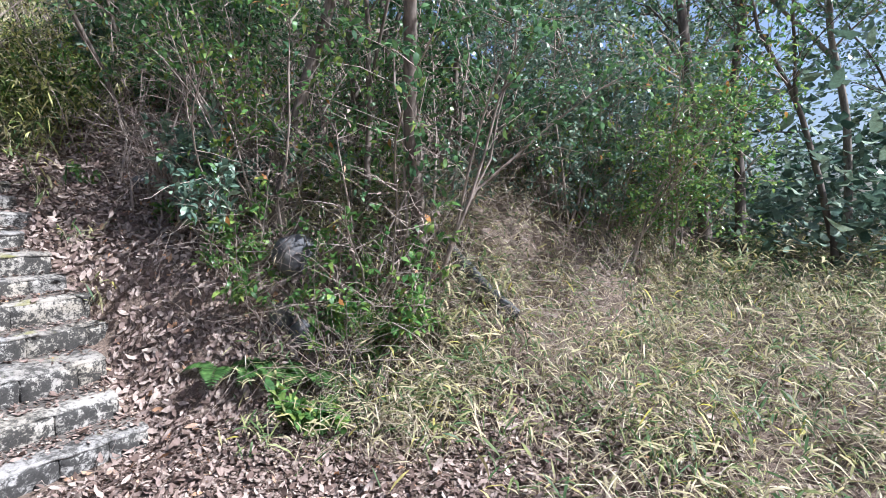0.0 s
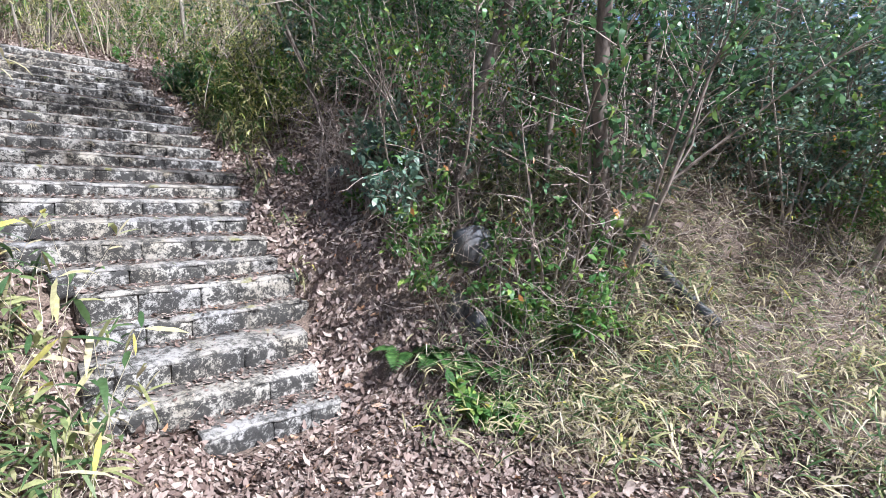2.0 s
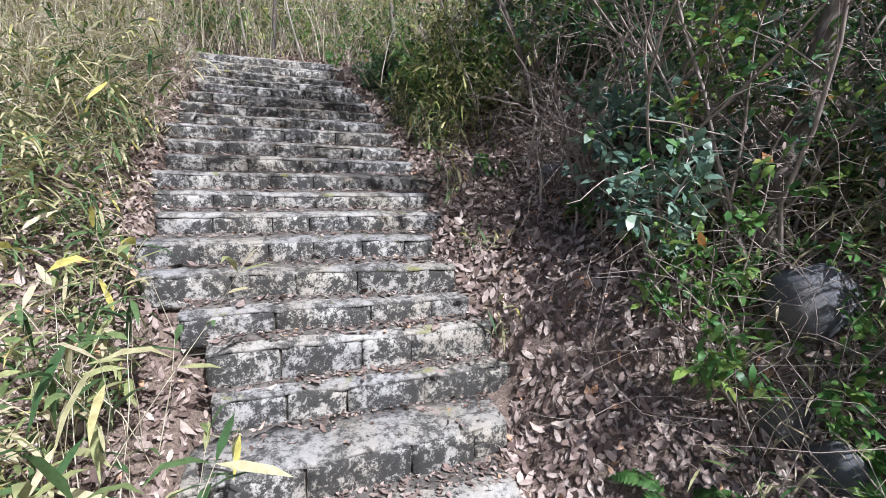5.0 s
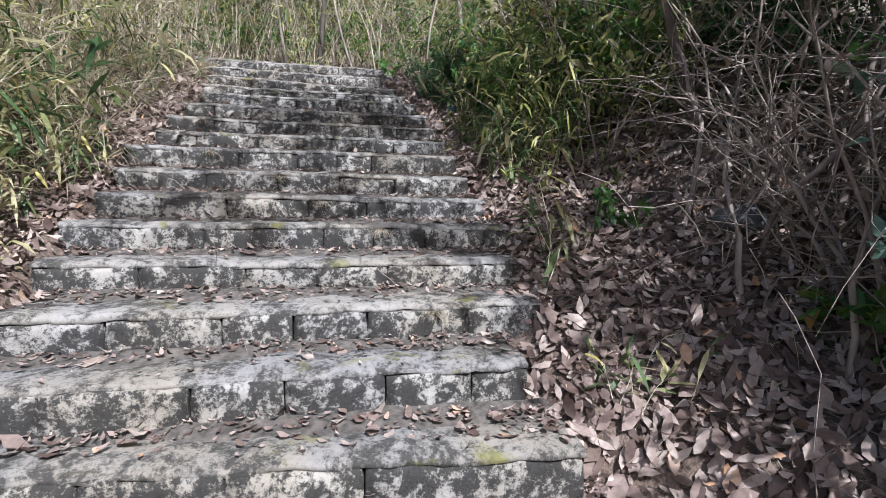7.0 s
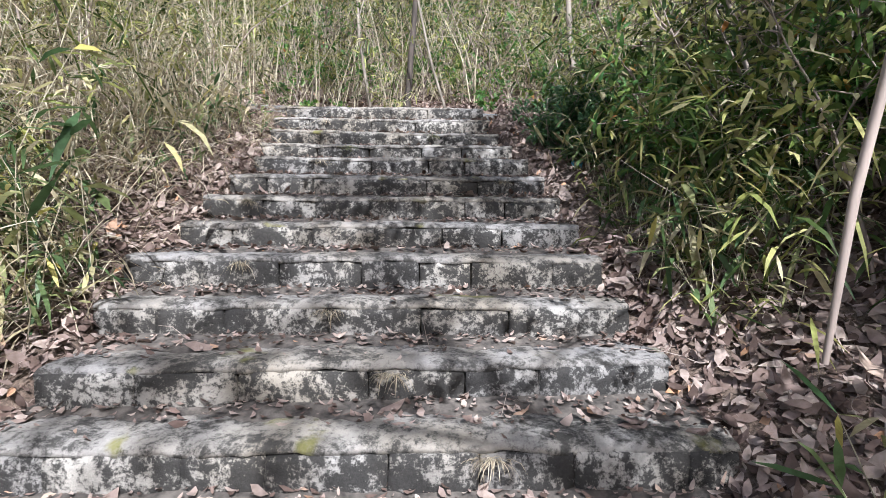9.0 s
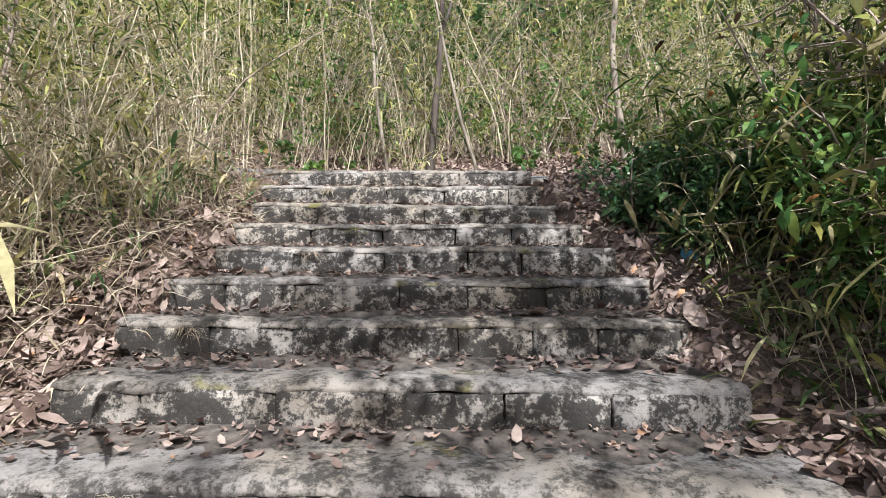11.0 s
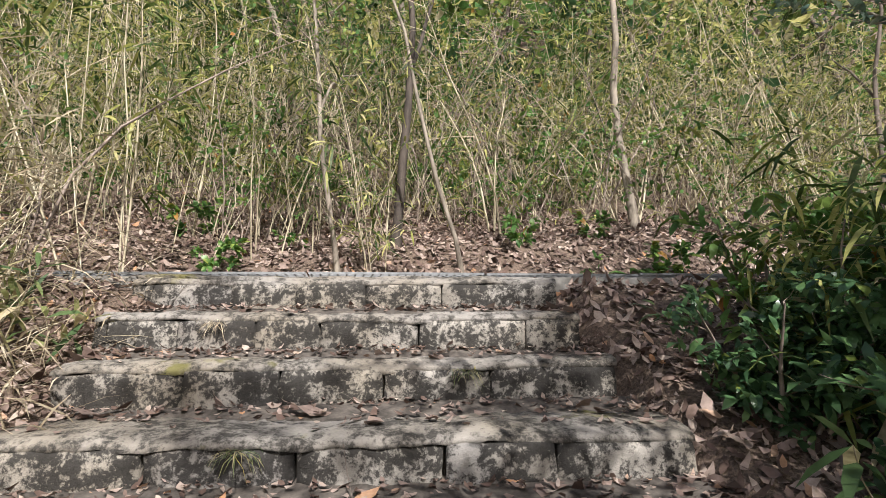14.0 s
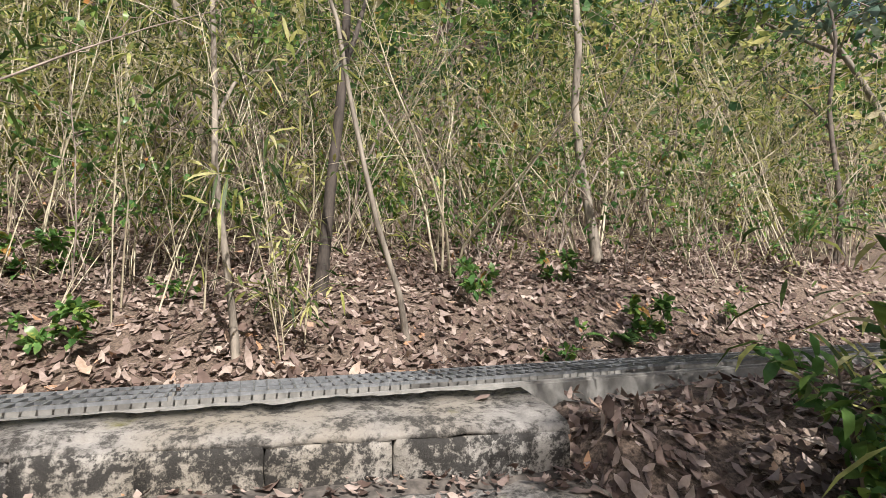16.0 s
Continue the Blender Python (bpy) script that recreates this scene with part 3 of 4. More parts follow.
def tree(name, seed, height, r0, leaf_mat, leaf, bark, fork=0.45, crown=0.4, boughs=9, per=5, lean=(0, 0), label="", ratio=0.42):
    """A tapered, crooked trunk that forks, with limbs, twigs and an uneven, open crown."""
    r = np.random.default_rng(seed)
    wood, fol, sites = Bulk(), Bulk(), []
    trunk = bent(r, (0, 0, -0.15), (lean[0], lean[1], 1), height, 12, 0.085)
    rad = np.linspace(r0, r0 * 0.22, 13)
    rad[0] *= 1.35
    wood.tube(trunk, rad, 8)
    limbs = []
    p, d = along(trunk, fork)
    limbs.append((bent(r, p, d + [r.uniform(-0.5, 0.5), r.uniform(-0.5, 0.5), 0], height * (1 - fork), 8, 0.09), r0 * 0.55))
    for _ in range(boughs):
        p, d = along(trunk, r.uniform(crown, 0.98))
        a = r.uniform(0, 2 * np.pi)
        limbs.append((bent(r, p, d * 0.5 + [math.cos(a), math.sin(a), 0.25], height * r.uniform(0.16, 0.34), 6, 0.18), r0 * 0.25))
    for line, rr in limbs:
        wood.tube(line, np.linspace(rr, rr * 0.2, len(line)), 5)
        for _ in range(7):
            p, d = along(line, r.uniform(0.25, 1))
            a = r.uniform(0, 2 * np.pi)
            tw = bent(r, p, d * 0.6 + [math.cos(a), math.sin(a), 0.1], r.uniform(0.35, 0.8), 4, 0.25)
            wood.tube(tw, np.linspace(0.006, 0.002, 5), 3)
            for v in (0.35, 0.6, 0.8, 1.0):
                sites.append(along(tw, v))
    sprays(r, sites, per, 0.07, leaf, ratio, fol)
    thing = tagged(new(name), label, "tree")
    put("trunk", wood.mesh("trunk", bark), thing)
    put("crown", fol.mesh("crown", leaf_mat), thing)
    return thing


def bamboo(seed, height, label):
    """A thin bamboo: jointed cane, wiry side twigs, drooping narrow leaves."""
    r = np.random.default_rng(seed)
    wood, fol = Bulk(), Bulk()
    P, D = [], []
    for s in range(4):
        a = r.uniform(0, 2 * np.pi)
        h = height * r.uniform(0.7, 1.1)
        cane = bent(r, (0.14 * math.cos(a), 0.14 * math.sin(a), -0.1), (0.12 * math.cos(a), 0.12 * math.sin(a), 1), h, 8, 0.05)
        cane[:, :2] += (np.linspace(0, 1, 9) ** 3)[:, None] * r.normal(0, 0.25, 2)
        wood.tube(cane, np.linspace(r.uniform(0.004, 0.0085), 0.002, 9), 4)
        for _ in range(16):
            p, d = along(cane, r.uniform(0.12, 1))
            b = r.uniform(0, 2 * np.pi)
            tw = bent(r, p, d * 0.8 + [math.cos(b), math.sin(b), 0], r.uniform(0.2, 0.55), 2, 0.15)
            wood.tube(tw, np.linspace(0.0025, 0.001, 3), 3)
            for v in (0.5, 0.75, 1.0, 1.0):
                q, e = along(tw, v)
                for _ in range(2):
                    P.append(q)
                    D.append(unit(e * 0.6 + r.normal(0, 0.6, 3) + [0, 0, -0.15]))
    n = len(P)
    fol.blades(P, D, unit(np.cross(D, [0, 0, 1.0]) + r.normal(0, 0.4, (n, 3))), r.uniform(0.09, 0.21, n), r.uniform(0.012, 0.022, n), r.uniform(0.1, 0.6, n))
    thing = tagged(new("bamboo"), label, "bamboo", "bamboo thicket")
    put("cane", wood.mesh("cane", CANE), thing)
    put("foliage", fol.mesh("foliage", BAMBOO), thing)
    return thing


def sasa(seed, height, leaf, stalks, mat, label, category="bamboo grass"):
    """A tuft of low bamboo grass: short stalks that end in fans of long pointed leaves."""
    r = np.random.default_rng(seed)
    wood, fol = Bulk(), Bulk()
    P, D = [], []
    for s in range(stalks):
        a = r.uniform(0, 2 * np.pi)
        st = bent(r, (r.normal(0, 0.08), r.normal(0, 0.08), -0.03), (0.4 * math.cos(a), 0.4 * math.sin(a), 1), height * r.uniform(0.5, 1.15), 5, 0.12)
        wood.tube(st, np.linspace(0.0035, 0.0015, 6), 3)
        for u in (0.55, 0.75, 0.9, 1, 1, 1):
            q, e = along(st, u)
            P.append(q)
            D.append(unit(e * 0.4 + r.normal(0, 0.7, 3) + [0, 0, 0.1]))
    n = len(P)
    fol.blades(P, D, unit(np.cross(D, [0, 0, 1.0]) + r.normal(0, 0.25, (n, 3))), r.uniform(0.6, 1.2, n) * leaf, r.uniform(0.10, 0.16, n) * leaf, r.uniform(0.1, 0.7, n))
    thing = tagged(new("bamboo_grass"), label, category, "bamboo grass tufts")
    put("stalk", wood.mesh("stalk", CANE), thing)
    put("leaves", fol.mesh("leaves", mat), thing)
    return thing


def stand(x, y, turn=0.0, size=1.0, sink=0.02, tip=(0, 0)):
    return pose(x, y, float(ground_z(x, y)) - sink, tip[0], tip[1], turn) @ Matrix.Diagonal((size, size, size, 1))


def plant(protos, spots, seed, lo=0.8, hi=1.2, tip=4):
    """Sets the first of each kind in place and copies the rest, each with its own turn and size."""
    r = random.Random(seed)
    used = set()
    for x, y in spots:
        p = r.choice(protos)
        s = r.uniform(lo, hi)
        m = stand(x, y, r.uniform(0, 360), 1, 0.02, (r.gauss(0, tip), r.gauss(0, tip)))
        if p not in used:
            used.add(p)
            p.matrix_basis = m
            p.scale = (s, s, s)
        else:
            c = copy_thing(p, m)
            c.scale = (s, s, s)
    for p in protos:
        if p not in used:
            for o in (*p.children, p):
                bpy.data.objects.remove(o)


def spots_in(n, xr, yr, seed, gap=0.0, keep=None):
    r, out = random.Random(seed), []
    for _ in range(n * 30):
        if len(out) == n:
            break
        p = (r.uniform(*xr), r.uniform(*yr))
        if keep and not keep(*p):
            continue
        if gap and any((p[0] - q[0]) ** 2 + (p[1] - q[1]) ** 2 < gap * gap for q in out):
            continue
        out.append(p)
    return out


# Bamboo thicket on the hillside behind the drain and beside the upper steps.
protos = [bamboo(40 + n, 2.4 + 0.5 * n, "thin bamboo with pale canes and yellow-green leaves") for n in range(6)]


def thicket_free(x, y):
    return y > drain_line(x) + (2.4 if 0.9 < x < 4.2 else 1.0)


behind = spots_in(84, (-8, 10), (10.4, 17.5), 1, 0.42, thicket_free)
beside = spots_in(22, (-4.5, -0.8), (6.2, 10.4), 2, 0.3, lambda x, y: y < drain_line(x) + 0.2 or y > drain_line(x) + 0.8)
low_left = spots_in(14, (-4.0, -1.5), (2.5, 6.2), 3, 0.35)
plant(protos, behind + beside + low_left, 5, 0.7, 1.25, 8)


def cane_stand(name, n, xr, yr, seed, height=(1.2, 3.2), keep=None, radius=(0.0025, 0.008), label=""):
    """Dead thin canes and stalks standing close together."""
    r = np.random.default_rng(seed)
    b = Bulk()
    for _ in range(n):
        x, y = r.uniform(*xr), r.uniform(*yr)
        if keep and not keep(x, y):
            continue
        h = r.uniform(*height)
        ln = bent(r, (x, y, float(ground_z(x, y)) - 0.03), (r.normal(0, 0.24), r.normal(0, 0.24), 1), h, 5, 0.11)
        b.tube(ln, np.linspace(r.uniform(*radius), 0.0012, 6), 3)
        if r.uniform() < 0.5:
            p, d = along(ln, r.uniform(0.4, 0.9))
            b.tube(bent(r, p, d + r.normal(0, 0.6, 3), h * 0.25, 3, 0.2), np.linspace(0.0022, 0.001, 4), 3)
    return tagged(put(name, b.mesh(name, CANE)), label, "dry stalks", kind="stuff")


cane_stand("dry_canes", 1300, (-7, 9), (10.2, 16), 6, (0.8, 3.2), lambda x, y: thicket_free(x, y - 0.4), label="thicket of thin dead bamboo canes on the hillside")
cane_stand("dry_canes", 1100, (-4, -0.45), (5.0, 10.0), 7, (0.4, 1.7), lambda x, y: x < -0.4 - 0.12 * max(0, 8 - y) and y < drain_line(x), label="straw-coloured dead canes beside the stair")


def blade_cloud(name, n, xr, yr, zr, seed, mat, length, width, keep=None, label="", category="undergrowth", droop=(0.1, 0.7), up=0.0):
    """Loose mass of narrow leaves filling the undergrowth between heights zr above the ground."""
    r = np.random.default_rng(seed)
    x, y = r.uniform(*xr, n), r.uniform(*yr, n)
    if keep is not None:
        m = keep(x, y) > r.uniform(0, 1, n)
        x, y = x[m], y[m]
    # gathered into clumps
    k = 12
    x, y = x[: len(x) // k * k], y[: len(y) // k * k]
    x, y = np.repeat(x[::k], k) + r.normal(0, 0.09, len(x)), np.repeat(y[::k], k) + r.normal(0, 0.09, len(y))
    n = len(x)
    h = np.repeat(r.uniform(0, 1, n // k) ** 1.3, k)
    z = ground_z(x, y) + zr[0] + (zr[1] - zr[0]) * h + r.normal(0, 0.05, n)
    a = r.uniform(0, 2 * np.pi, n)
    way = unit(np.stack([np.cos(a), np.sin(a), r.normal(up, 0.45, n)], 1))
    side = unit(np.stack([-np.sin(a), np.cos(a), r.normal(0, 0.4, n)], 1))
    b = Bulk()
    b.blades(np.stack([x, y, z], 1), way, side, r.uniform(*length, n), r.uniform(*width, n), r.uniform(*droop, n))
    return tagged(put(name, b.mesh(name, mat)), label, category, kind="stuff")


def hill_keep(x, y):
    return np.where(y > drain_line(x) + 2.2, 1.0, 0.15)


blade_cloud("bamboo_undergrowth", 15000, (-7, 9), (11, 17), (0.1, 2.6), 21, BAMBOO, (0.09, 0.2), (0.012, 0.024), hill_keep, "yellow-green bamboo leaves filling the hillside thicket")
blade_cloud("bamboo_undergrowth", 10000, (-4.5, -0.6), (5.5, 10.2), (0.05, 1.5), 22, BAMBOO, (0.09, 0.2), (0.012, 0.022), lambda x, y: np.where((x < -0.5 - 0.1 * np.maximum(0, 8 - y)) & (y < drain_line(x)), 1.0, 0.0), "yellow-green bamboo leaves beside the stair")
blade_cloud("dry_grass", 9000, (-4.5, -0.45), (5.0, 10.2), (0.02, 0.9), 23, STRAW, (0.12, 0.3), (0.005, 0.012), lambda x, y: np.where((x < -0.35) & (y < drain_line(x)), 1.0, 0.0), "dry straw-coloured grass beside the stair", "dry grass", up=0.5)


blade_cloud("dry_grass", 6500, (-7, 9), (10.6, 16), (0.05, 2.0), 38, STRAW, (0.15, 0.4), (0.004, 0.010), hill_keep, "dead straw leaves hanging in the thicket", "dry grass", up=0.2)


def far_woods(name, n, xr, yr, zr, seed, mat, label):
    """Distant tree crowns: many leaf clumps in mounds, uneven along the top."""
    r = np.random.default_rng(seed)
    m = n // 60
    cx, cy = r.uniform(*xr, m), r.uniform(*yr, m)
    top = zr[1] * (0.72 + 0.18 * np.sin(0.9 * cx + 0.7 * cy) + 0.14 * np.sin(2.1 * cx - 1.3 * cy))
    cz = ground_z(cx, cy) + zr[0] + (top - zr[0]) * r.uniform(0, 1, m) ** 0.8
    pick = r.integers(0, m, n)
    size = r.uniform(0.35, 0.8, m)[pick]
    x, y, z = cx[pick] + r.normal(0, 1, n) * size, cy[pick] + r.normal(0, 1, n) * size, cz[pick] + r.normal(0, 0.6, n) * size
    a = r.uniform(0, 2 * np.pi, n)
    way = unit(np.stack([np.cos(a), np.sin(a), r.normal(0, 0.5, n)], 1))
    side = unit(np.stack([-np.sin(a), np.cos(a), r.normal(0, 0.5, n)], 1))
    L = r.uniform(0.14, 0.34, n)
    b = Bulk()
    b.leaves(np.stack([x, y, z], 1), way, side, L, L * 0.42)
    return tagged(put(name, b.mesh(name, mat)), label, "woods", kind="stuff")


for n, (mat, count) in enumerate(((BAMBOO, 20000), (GREEN, 11000), (BRIGHT, 11000))):
    far_woods("far_woods", count, (-14, 16), (14.0, 24), (0.0, 7.5), 24 + 7 * n, mat, "distant green woodland on the hillside")
far_woods("far_woods", 12000, (-15, -5), (2, 18), (0.0, 7.0), 25, BAMBOO, "distant green woodland beside the hill")
far_woods("far_woods", 22000, (9.5, 22), (-9, 9), (0.0, 9.5), 26, BLUISH, "distant hazy green woodland beyond the grass")
far_woods("far_woods", 9000, (9, 20), (-9, 5), (0.0, 3.0), 27, BLUISH, "grey-green undergrowth beyond the grass")

# Named trees behind the drain.
for args, spot in (
    ((("tree", 71, 6.0, 0.048, GREEN, 0.07, DARK_BARK), dict(fork=0.33, crown=0.45, lean=(0.06, 0.03), label="dark forked tree trunk behind the drain")), (0.89, 11.38)),
    ((("tree", 72, 5.5, 0.02, BRIGHT, 0.07, PALE_BARK), dict(fork=0.5, crown=0.5, lean=(-0.08, 0.05), label="slender pale sapling growing from dead leaves")), (1.51, 10.77)),
    ((("tree", 73, 7.5, 0.055, GREEN, 0.07, PALE_BARK), dict(fork=0.7, crown=0.6, label="straight pale-barked tree on the hillside")), (3.54, 12.32)),
    ((("tree", 74, 5.0, 0.022, BRIGHT, 0.07, PALE_BARK), dict(fork=0.3, crown=0.4, lean=(-0.16, 0.02), label="leaning pale sapling behind the drain")), (0.58, 10.48)),
):
    tree(*args[0], **args[1]).matrix_basis = stand(*spot)

# Tall trees on the bank with added, unseen crowns, high over the lower steps, that break up the sunlight on the upper
# ones.
shade = [tree("tree", 90 + n, 9.6 + 0.6 * n, 0.075, GREEN, 0.085, BARK, fork=0.62, crown=0.55, boughs=17, per=8, label="tall evergreen tree on the bank, its high open crown added out of view for shade") for n in range(2)]
plant(shade, [(4.5, 1.95), (3.8, 3.3), (5.0, 3.2)], 46, 0.92, 1.05, 2)
# Leaning trees added, crowns mostly out of view, to shade upper steps and bush.
shade_overhang = [tree("tree", 97 + n, 4.4, 0.032, GREEN, 0.085, BARK, fork=0.5, crown=0.45, boughs=12, per=8, lean=(-0.22, 0.05), label="added shade tree, thin, leaning from the bank out over the steps") for n in range(2)]
for ob, spot in zip(shade_overhang, ((3.65, 5.6), (4.0, 6.3))):
    ob.matrix_basis = stand(*spot)
tree("tree", 79, 5.5, 0.035, GREEN, 0.07, BARK, fork=0.35, crown=0.5, boughs=6, lean=(0.3, 0.05), label="dark crooked thin tree beside the drain").matrix_basis = stand(6.28, 12.41)
kinds = [tree("tree", 80 + n, 6.5 + n, 0.06 + 0.012 * n, (GREEN, BRIGHT, BLUISH)[n % 3], 0.075, (BARK, PALE_BARK, BARK)[n % 3], label="slender woodland tree with a thin open crown", crown=0.35, boughs=12) for n in range(4)]
plant(kinds, spots_in(18, (-8, 11), (13.5, 20), 8, 1.3) + spots_in(6, (-7, -2.5), (4, 12), 9, 1.4) + [(10.0, -0.6), (12.0, -2.2), (9.0, 2.4), (14, 1), (15.5, -3.5), (10.5, -3.6), (18, -1), (13, 4), (8.8, -0.2), (9.6, -1.8), (11.4, 0.6)], 10)

# Pale, nearly bare saplings standing in front of the thicket.
saplings = [shrub("sapling", 95 + n, 2.6 + 0.5 * n, 4, (BRIGHT, BAMBOO)[n % 2], 0.06, 0.4, 3, twigs=11, bare=0.3, lean=0.22, bark=(TWIG, CANE)[n % 2], r0=0.013, spread=0.03, label="pale thin-stemmed sapling with sparse sunlit leaves", category="sapling") for n in range(3)]
plant(saplings, spots_in(34, (-4.5, 7.5), (11.6, 15.5), 47, 0.55, lambda x, y: y > drain_line(x) + 1.5) + [(-1.2, 9.6), (-1.8, 8.8), (-1.3, 7.9), (-2.2, 9.9)], 48, 0.7, 1.2, 6)

# Shrubs and small trees on the bank beside the stair.
bank_kinds = [
    shrub("shrub", 101, 2.6, 6, BLUISH, 0.075, 0.42, 6, twigs=16, label="evergreen shrub with dusty dark leaves on the bank"),
    shrub("shrub", 102, 3.0, 7, GREEN, 0.07, 0.45, 6, twigs=16, label="tall dark evergreen shrub with many thin stems"),
    shrub("shrub", 103, 2.2, 6, BRIGHT, 0.065, 0.45, 5, twigs=13, label="light green leafy shrub on the bank"),
    shrub("shrub", 104, 2.2, 9, LITTER, 0.05, 0.35, 2, twigs=12, bare=0.2, label="nearly bare brown shrub with tangled twigs"),
]
plant(bank_kinds, spots_in(36, (3.8, 8.5), (1.8, 8.4), 11, 0.55, lambda x, y: y > 5.0 - 0.75 * x and not (x < 4.2 and y > 3.6)), 12, 0.75, 1.25)
bare_kinds = [shrub("shrub", 107 + n, 1.5, 8, LITTER, 0.05, 0.35, 1, twigs=14, bare=0.15, lean=0.5, label="bare reddish-brown shrub with tangled twigs") for n in range(2)]
plant(bare_kinds, [(3.7, 5.0), (3.9, 6.1), (3.5, 7.2), (3.5, 4.4), (3.7, 3.5), (4.0, 2.3)], 45, 0.8, 1.2)
dense = [shrub("shrub", 105, 2.9, 9, BLUISH, 0.06, 0.5, 8, twigs=22, bare=0.1, label="dense glossy evergreen bush catching the light"),
         shrub("shrub", 106, 2.8, 8, BRIGHT, 0.06, 0.45, 7, twigs=20, bare=0.2, label="yellow-green leafy bush in sunlight")]
plant(dense, [(7.0, 0.6), (6.6, 1.2), (7.4, 1.0), (6.8, 1.9), (7.9, 0.2), (7.8, 1.6), (8.6, 0.7)], 13, 0.9, 1.2)
stems = [tree("tree", 110 + n, 4.8 + 0.5 * n, 0.035 + 0.008 * n, (BLUISH, GREEN)[n % 2], 0.07, BARK, fork=0.3, crown=0.35, boughs=12, lean=(0.1, -0.1), label="thin crooked tree on the bank with dark leaves") for n in range(3)]
plant(stems, [(4.4, 2.6), (5.7, 2.2), (5.2, 3.0), (4.8, 6.2), (6.2, 4.2)], 14, 0.85, 1.15)

# The dark bush beside the top steps.
top_kinds = [shrub("shrub", 120, 0.95, 7, GREEN, 0.075, 0.42, 8, twigs=12, bare=0.1, spread=0.03, label="dark broad-leaved evergreen bush beside the top steps"),
             shrub("shrub", 121, 0.8, 6, BRIGHT, 0.085, 0.4, 5, twigs=8, bare=0.15, spread=0.02, label="small bright green bush beside the steps")]
plant(top_kinds, [(2.42, 8.42), (2.62, 8.0), (2.85, 8.55), (2.7, 8.95), (3.1, 8.15), (3.3, 8.85), (3.7, 8.35)], 15, 0.75, 1.1)

# Low leafy bushes and bamboo over the bank beside the upper steps.
bank_bush = [shrub("shrub", 122 + n, 1.25 + 0.25 * n, 6, (BRIGHT, GREEN, BAMBOO)[n], 0.075, 0.3, 6, twigs=13, bare=0.12, lean=0.5, spread=0.03, r0=0.008, label="leaning yellow-green bush hanging over the bank beside the stair") for n in range(3)]
plant(bank_bush, [(3.05, 7.9), (3.1, 7.4), (3.2, 6.8), (3.4, 7.1), (3.3, 7.7), (3.3, 6.3), (3.6, 6.6), (3.7, 7.4), (3.9, 6.0), (4.1, 6.9), (3.5, 8.0), (4.3, 7.6), (4.2, 5.4), (4.6, 6.2)], 49, 0.75, 1.2, 8)

# Bamboo grass.
tufts = [sasa(130 + n, 0.42 + 0.05 * n, 0.20, 7, SASA, "tuft of yellow-green bamboo grass with drooping leaves") for n in range(4)]
near_right = spots_in(24, (2.55, 3.0), (6.3, 8.6), 16, 0.14) + [(2.55, 4.55), (2.5, 4.1), (2.62, 5.3), (2.7, 6.6), (2.6, 6.9), (2.6, 7.3)]
near_left = spots_in(26, (-0.9, -0.1), (5.6, 8.9), 17, 0.15) + [(0.0, 3.4), (0.2, 3.75), (-0.4, 3.9), (0.1, 4.3), (-0.6, 3.4), (-0.1, 4.8)]
plant(tufts, near_right + near_left, 18, 0.6, 1.0)
tall = [sasa(140 + n, 0.8 + 0.12 * n, 0.25, 6, SASA, "leaning bamboo grass with long green and yellow leaves") for n in range(3)]
plant(tall, [(0.55, 2.3), (0.68, 2.68), (0.48, 2.75), (0.6, 3.02), (0.35, 2.5), (0.3, 2.15), (0.1, 2.9), (0.4, 3.3), (-0.2, 2.5), (0.2, 3.6), (-0.4, 3.2), (0.0, 4.0), (-0.3, 4.5), (-0.6, 5.0), (0.1, 2.2), (-0.05, 3.4), (0.25, 4.4), (-0.25, 5.3), (-0.1, 6.3), (-0.45, 6.0), (0.5, 3.55), (2.78, 6.5), (2.95, 6.9), (2.78, 7.3), (3.05, 7.6), (3.2, 6.7), (3.25, 7.2), (2.85, 7.75)], 19, 0.8, 1.1)


def field_keep(x, y):
    edge = 3.0 + 0.35 * np.maximum(0, y - 1.0) + 0.45 * np.sin(2.3 * y)
    return np.clip((x - edge + 0.7) / 1.6, 0, 1) * np.where(y < 4.6 - 0.3 * x, 1, 0.25)


blade_cloud("bamboo_grass_field", 30000, (1.8, 8.5), (-3.5, 3.4), (0.02, 0.45), 27, SASA, (0.08, 0.22), (0.007, 0.018), field_keep, "field of yellow-green and straw bamboo grass at the foot of the slope", "bamboo grass", up=0.25)
blade_cloud("dry_grass", 14000, (1.6, 8.5), (-3.5, 3.6), (0.0, 0.34), 28, STRAW, (0.10, 0.30), (0.004, 0.010), field_keep, "dry straw grass among the bamboo grass", "dry grass", up=0.45)
blade_cloud("bamboo_grass_field", 16000, (7.5, 20), (-9, 3), (0.02, 0.6), 29, SASA, (0.16, 0.34), (0.018, 0.034), None, "far field of bamboo grass", "bamboo grass", up=0.25)
cane_stand("dry_stalks", 900, (2.2, 8.0), (-2.5, 3.4), 30, (0.15, 0.6), lambda x, y: float(field_keep(np.array(x), np.array(y))) > 0.4, (0.0012, 0.0028), "thin dry stalks standing in the grass")


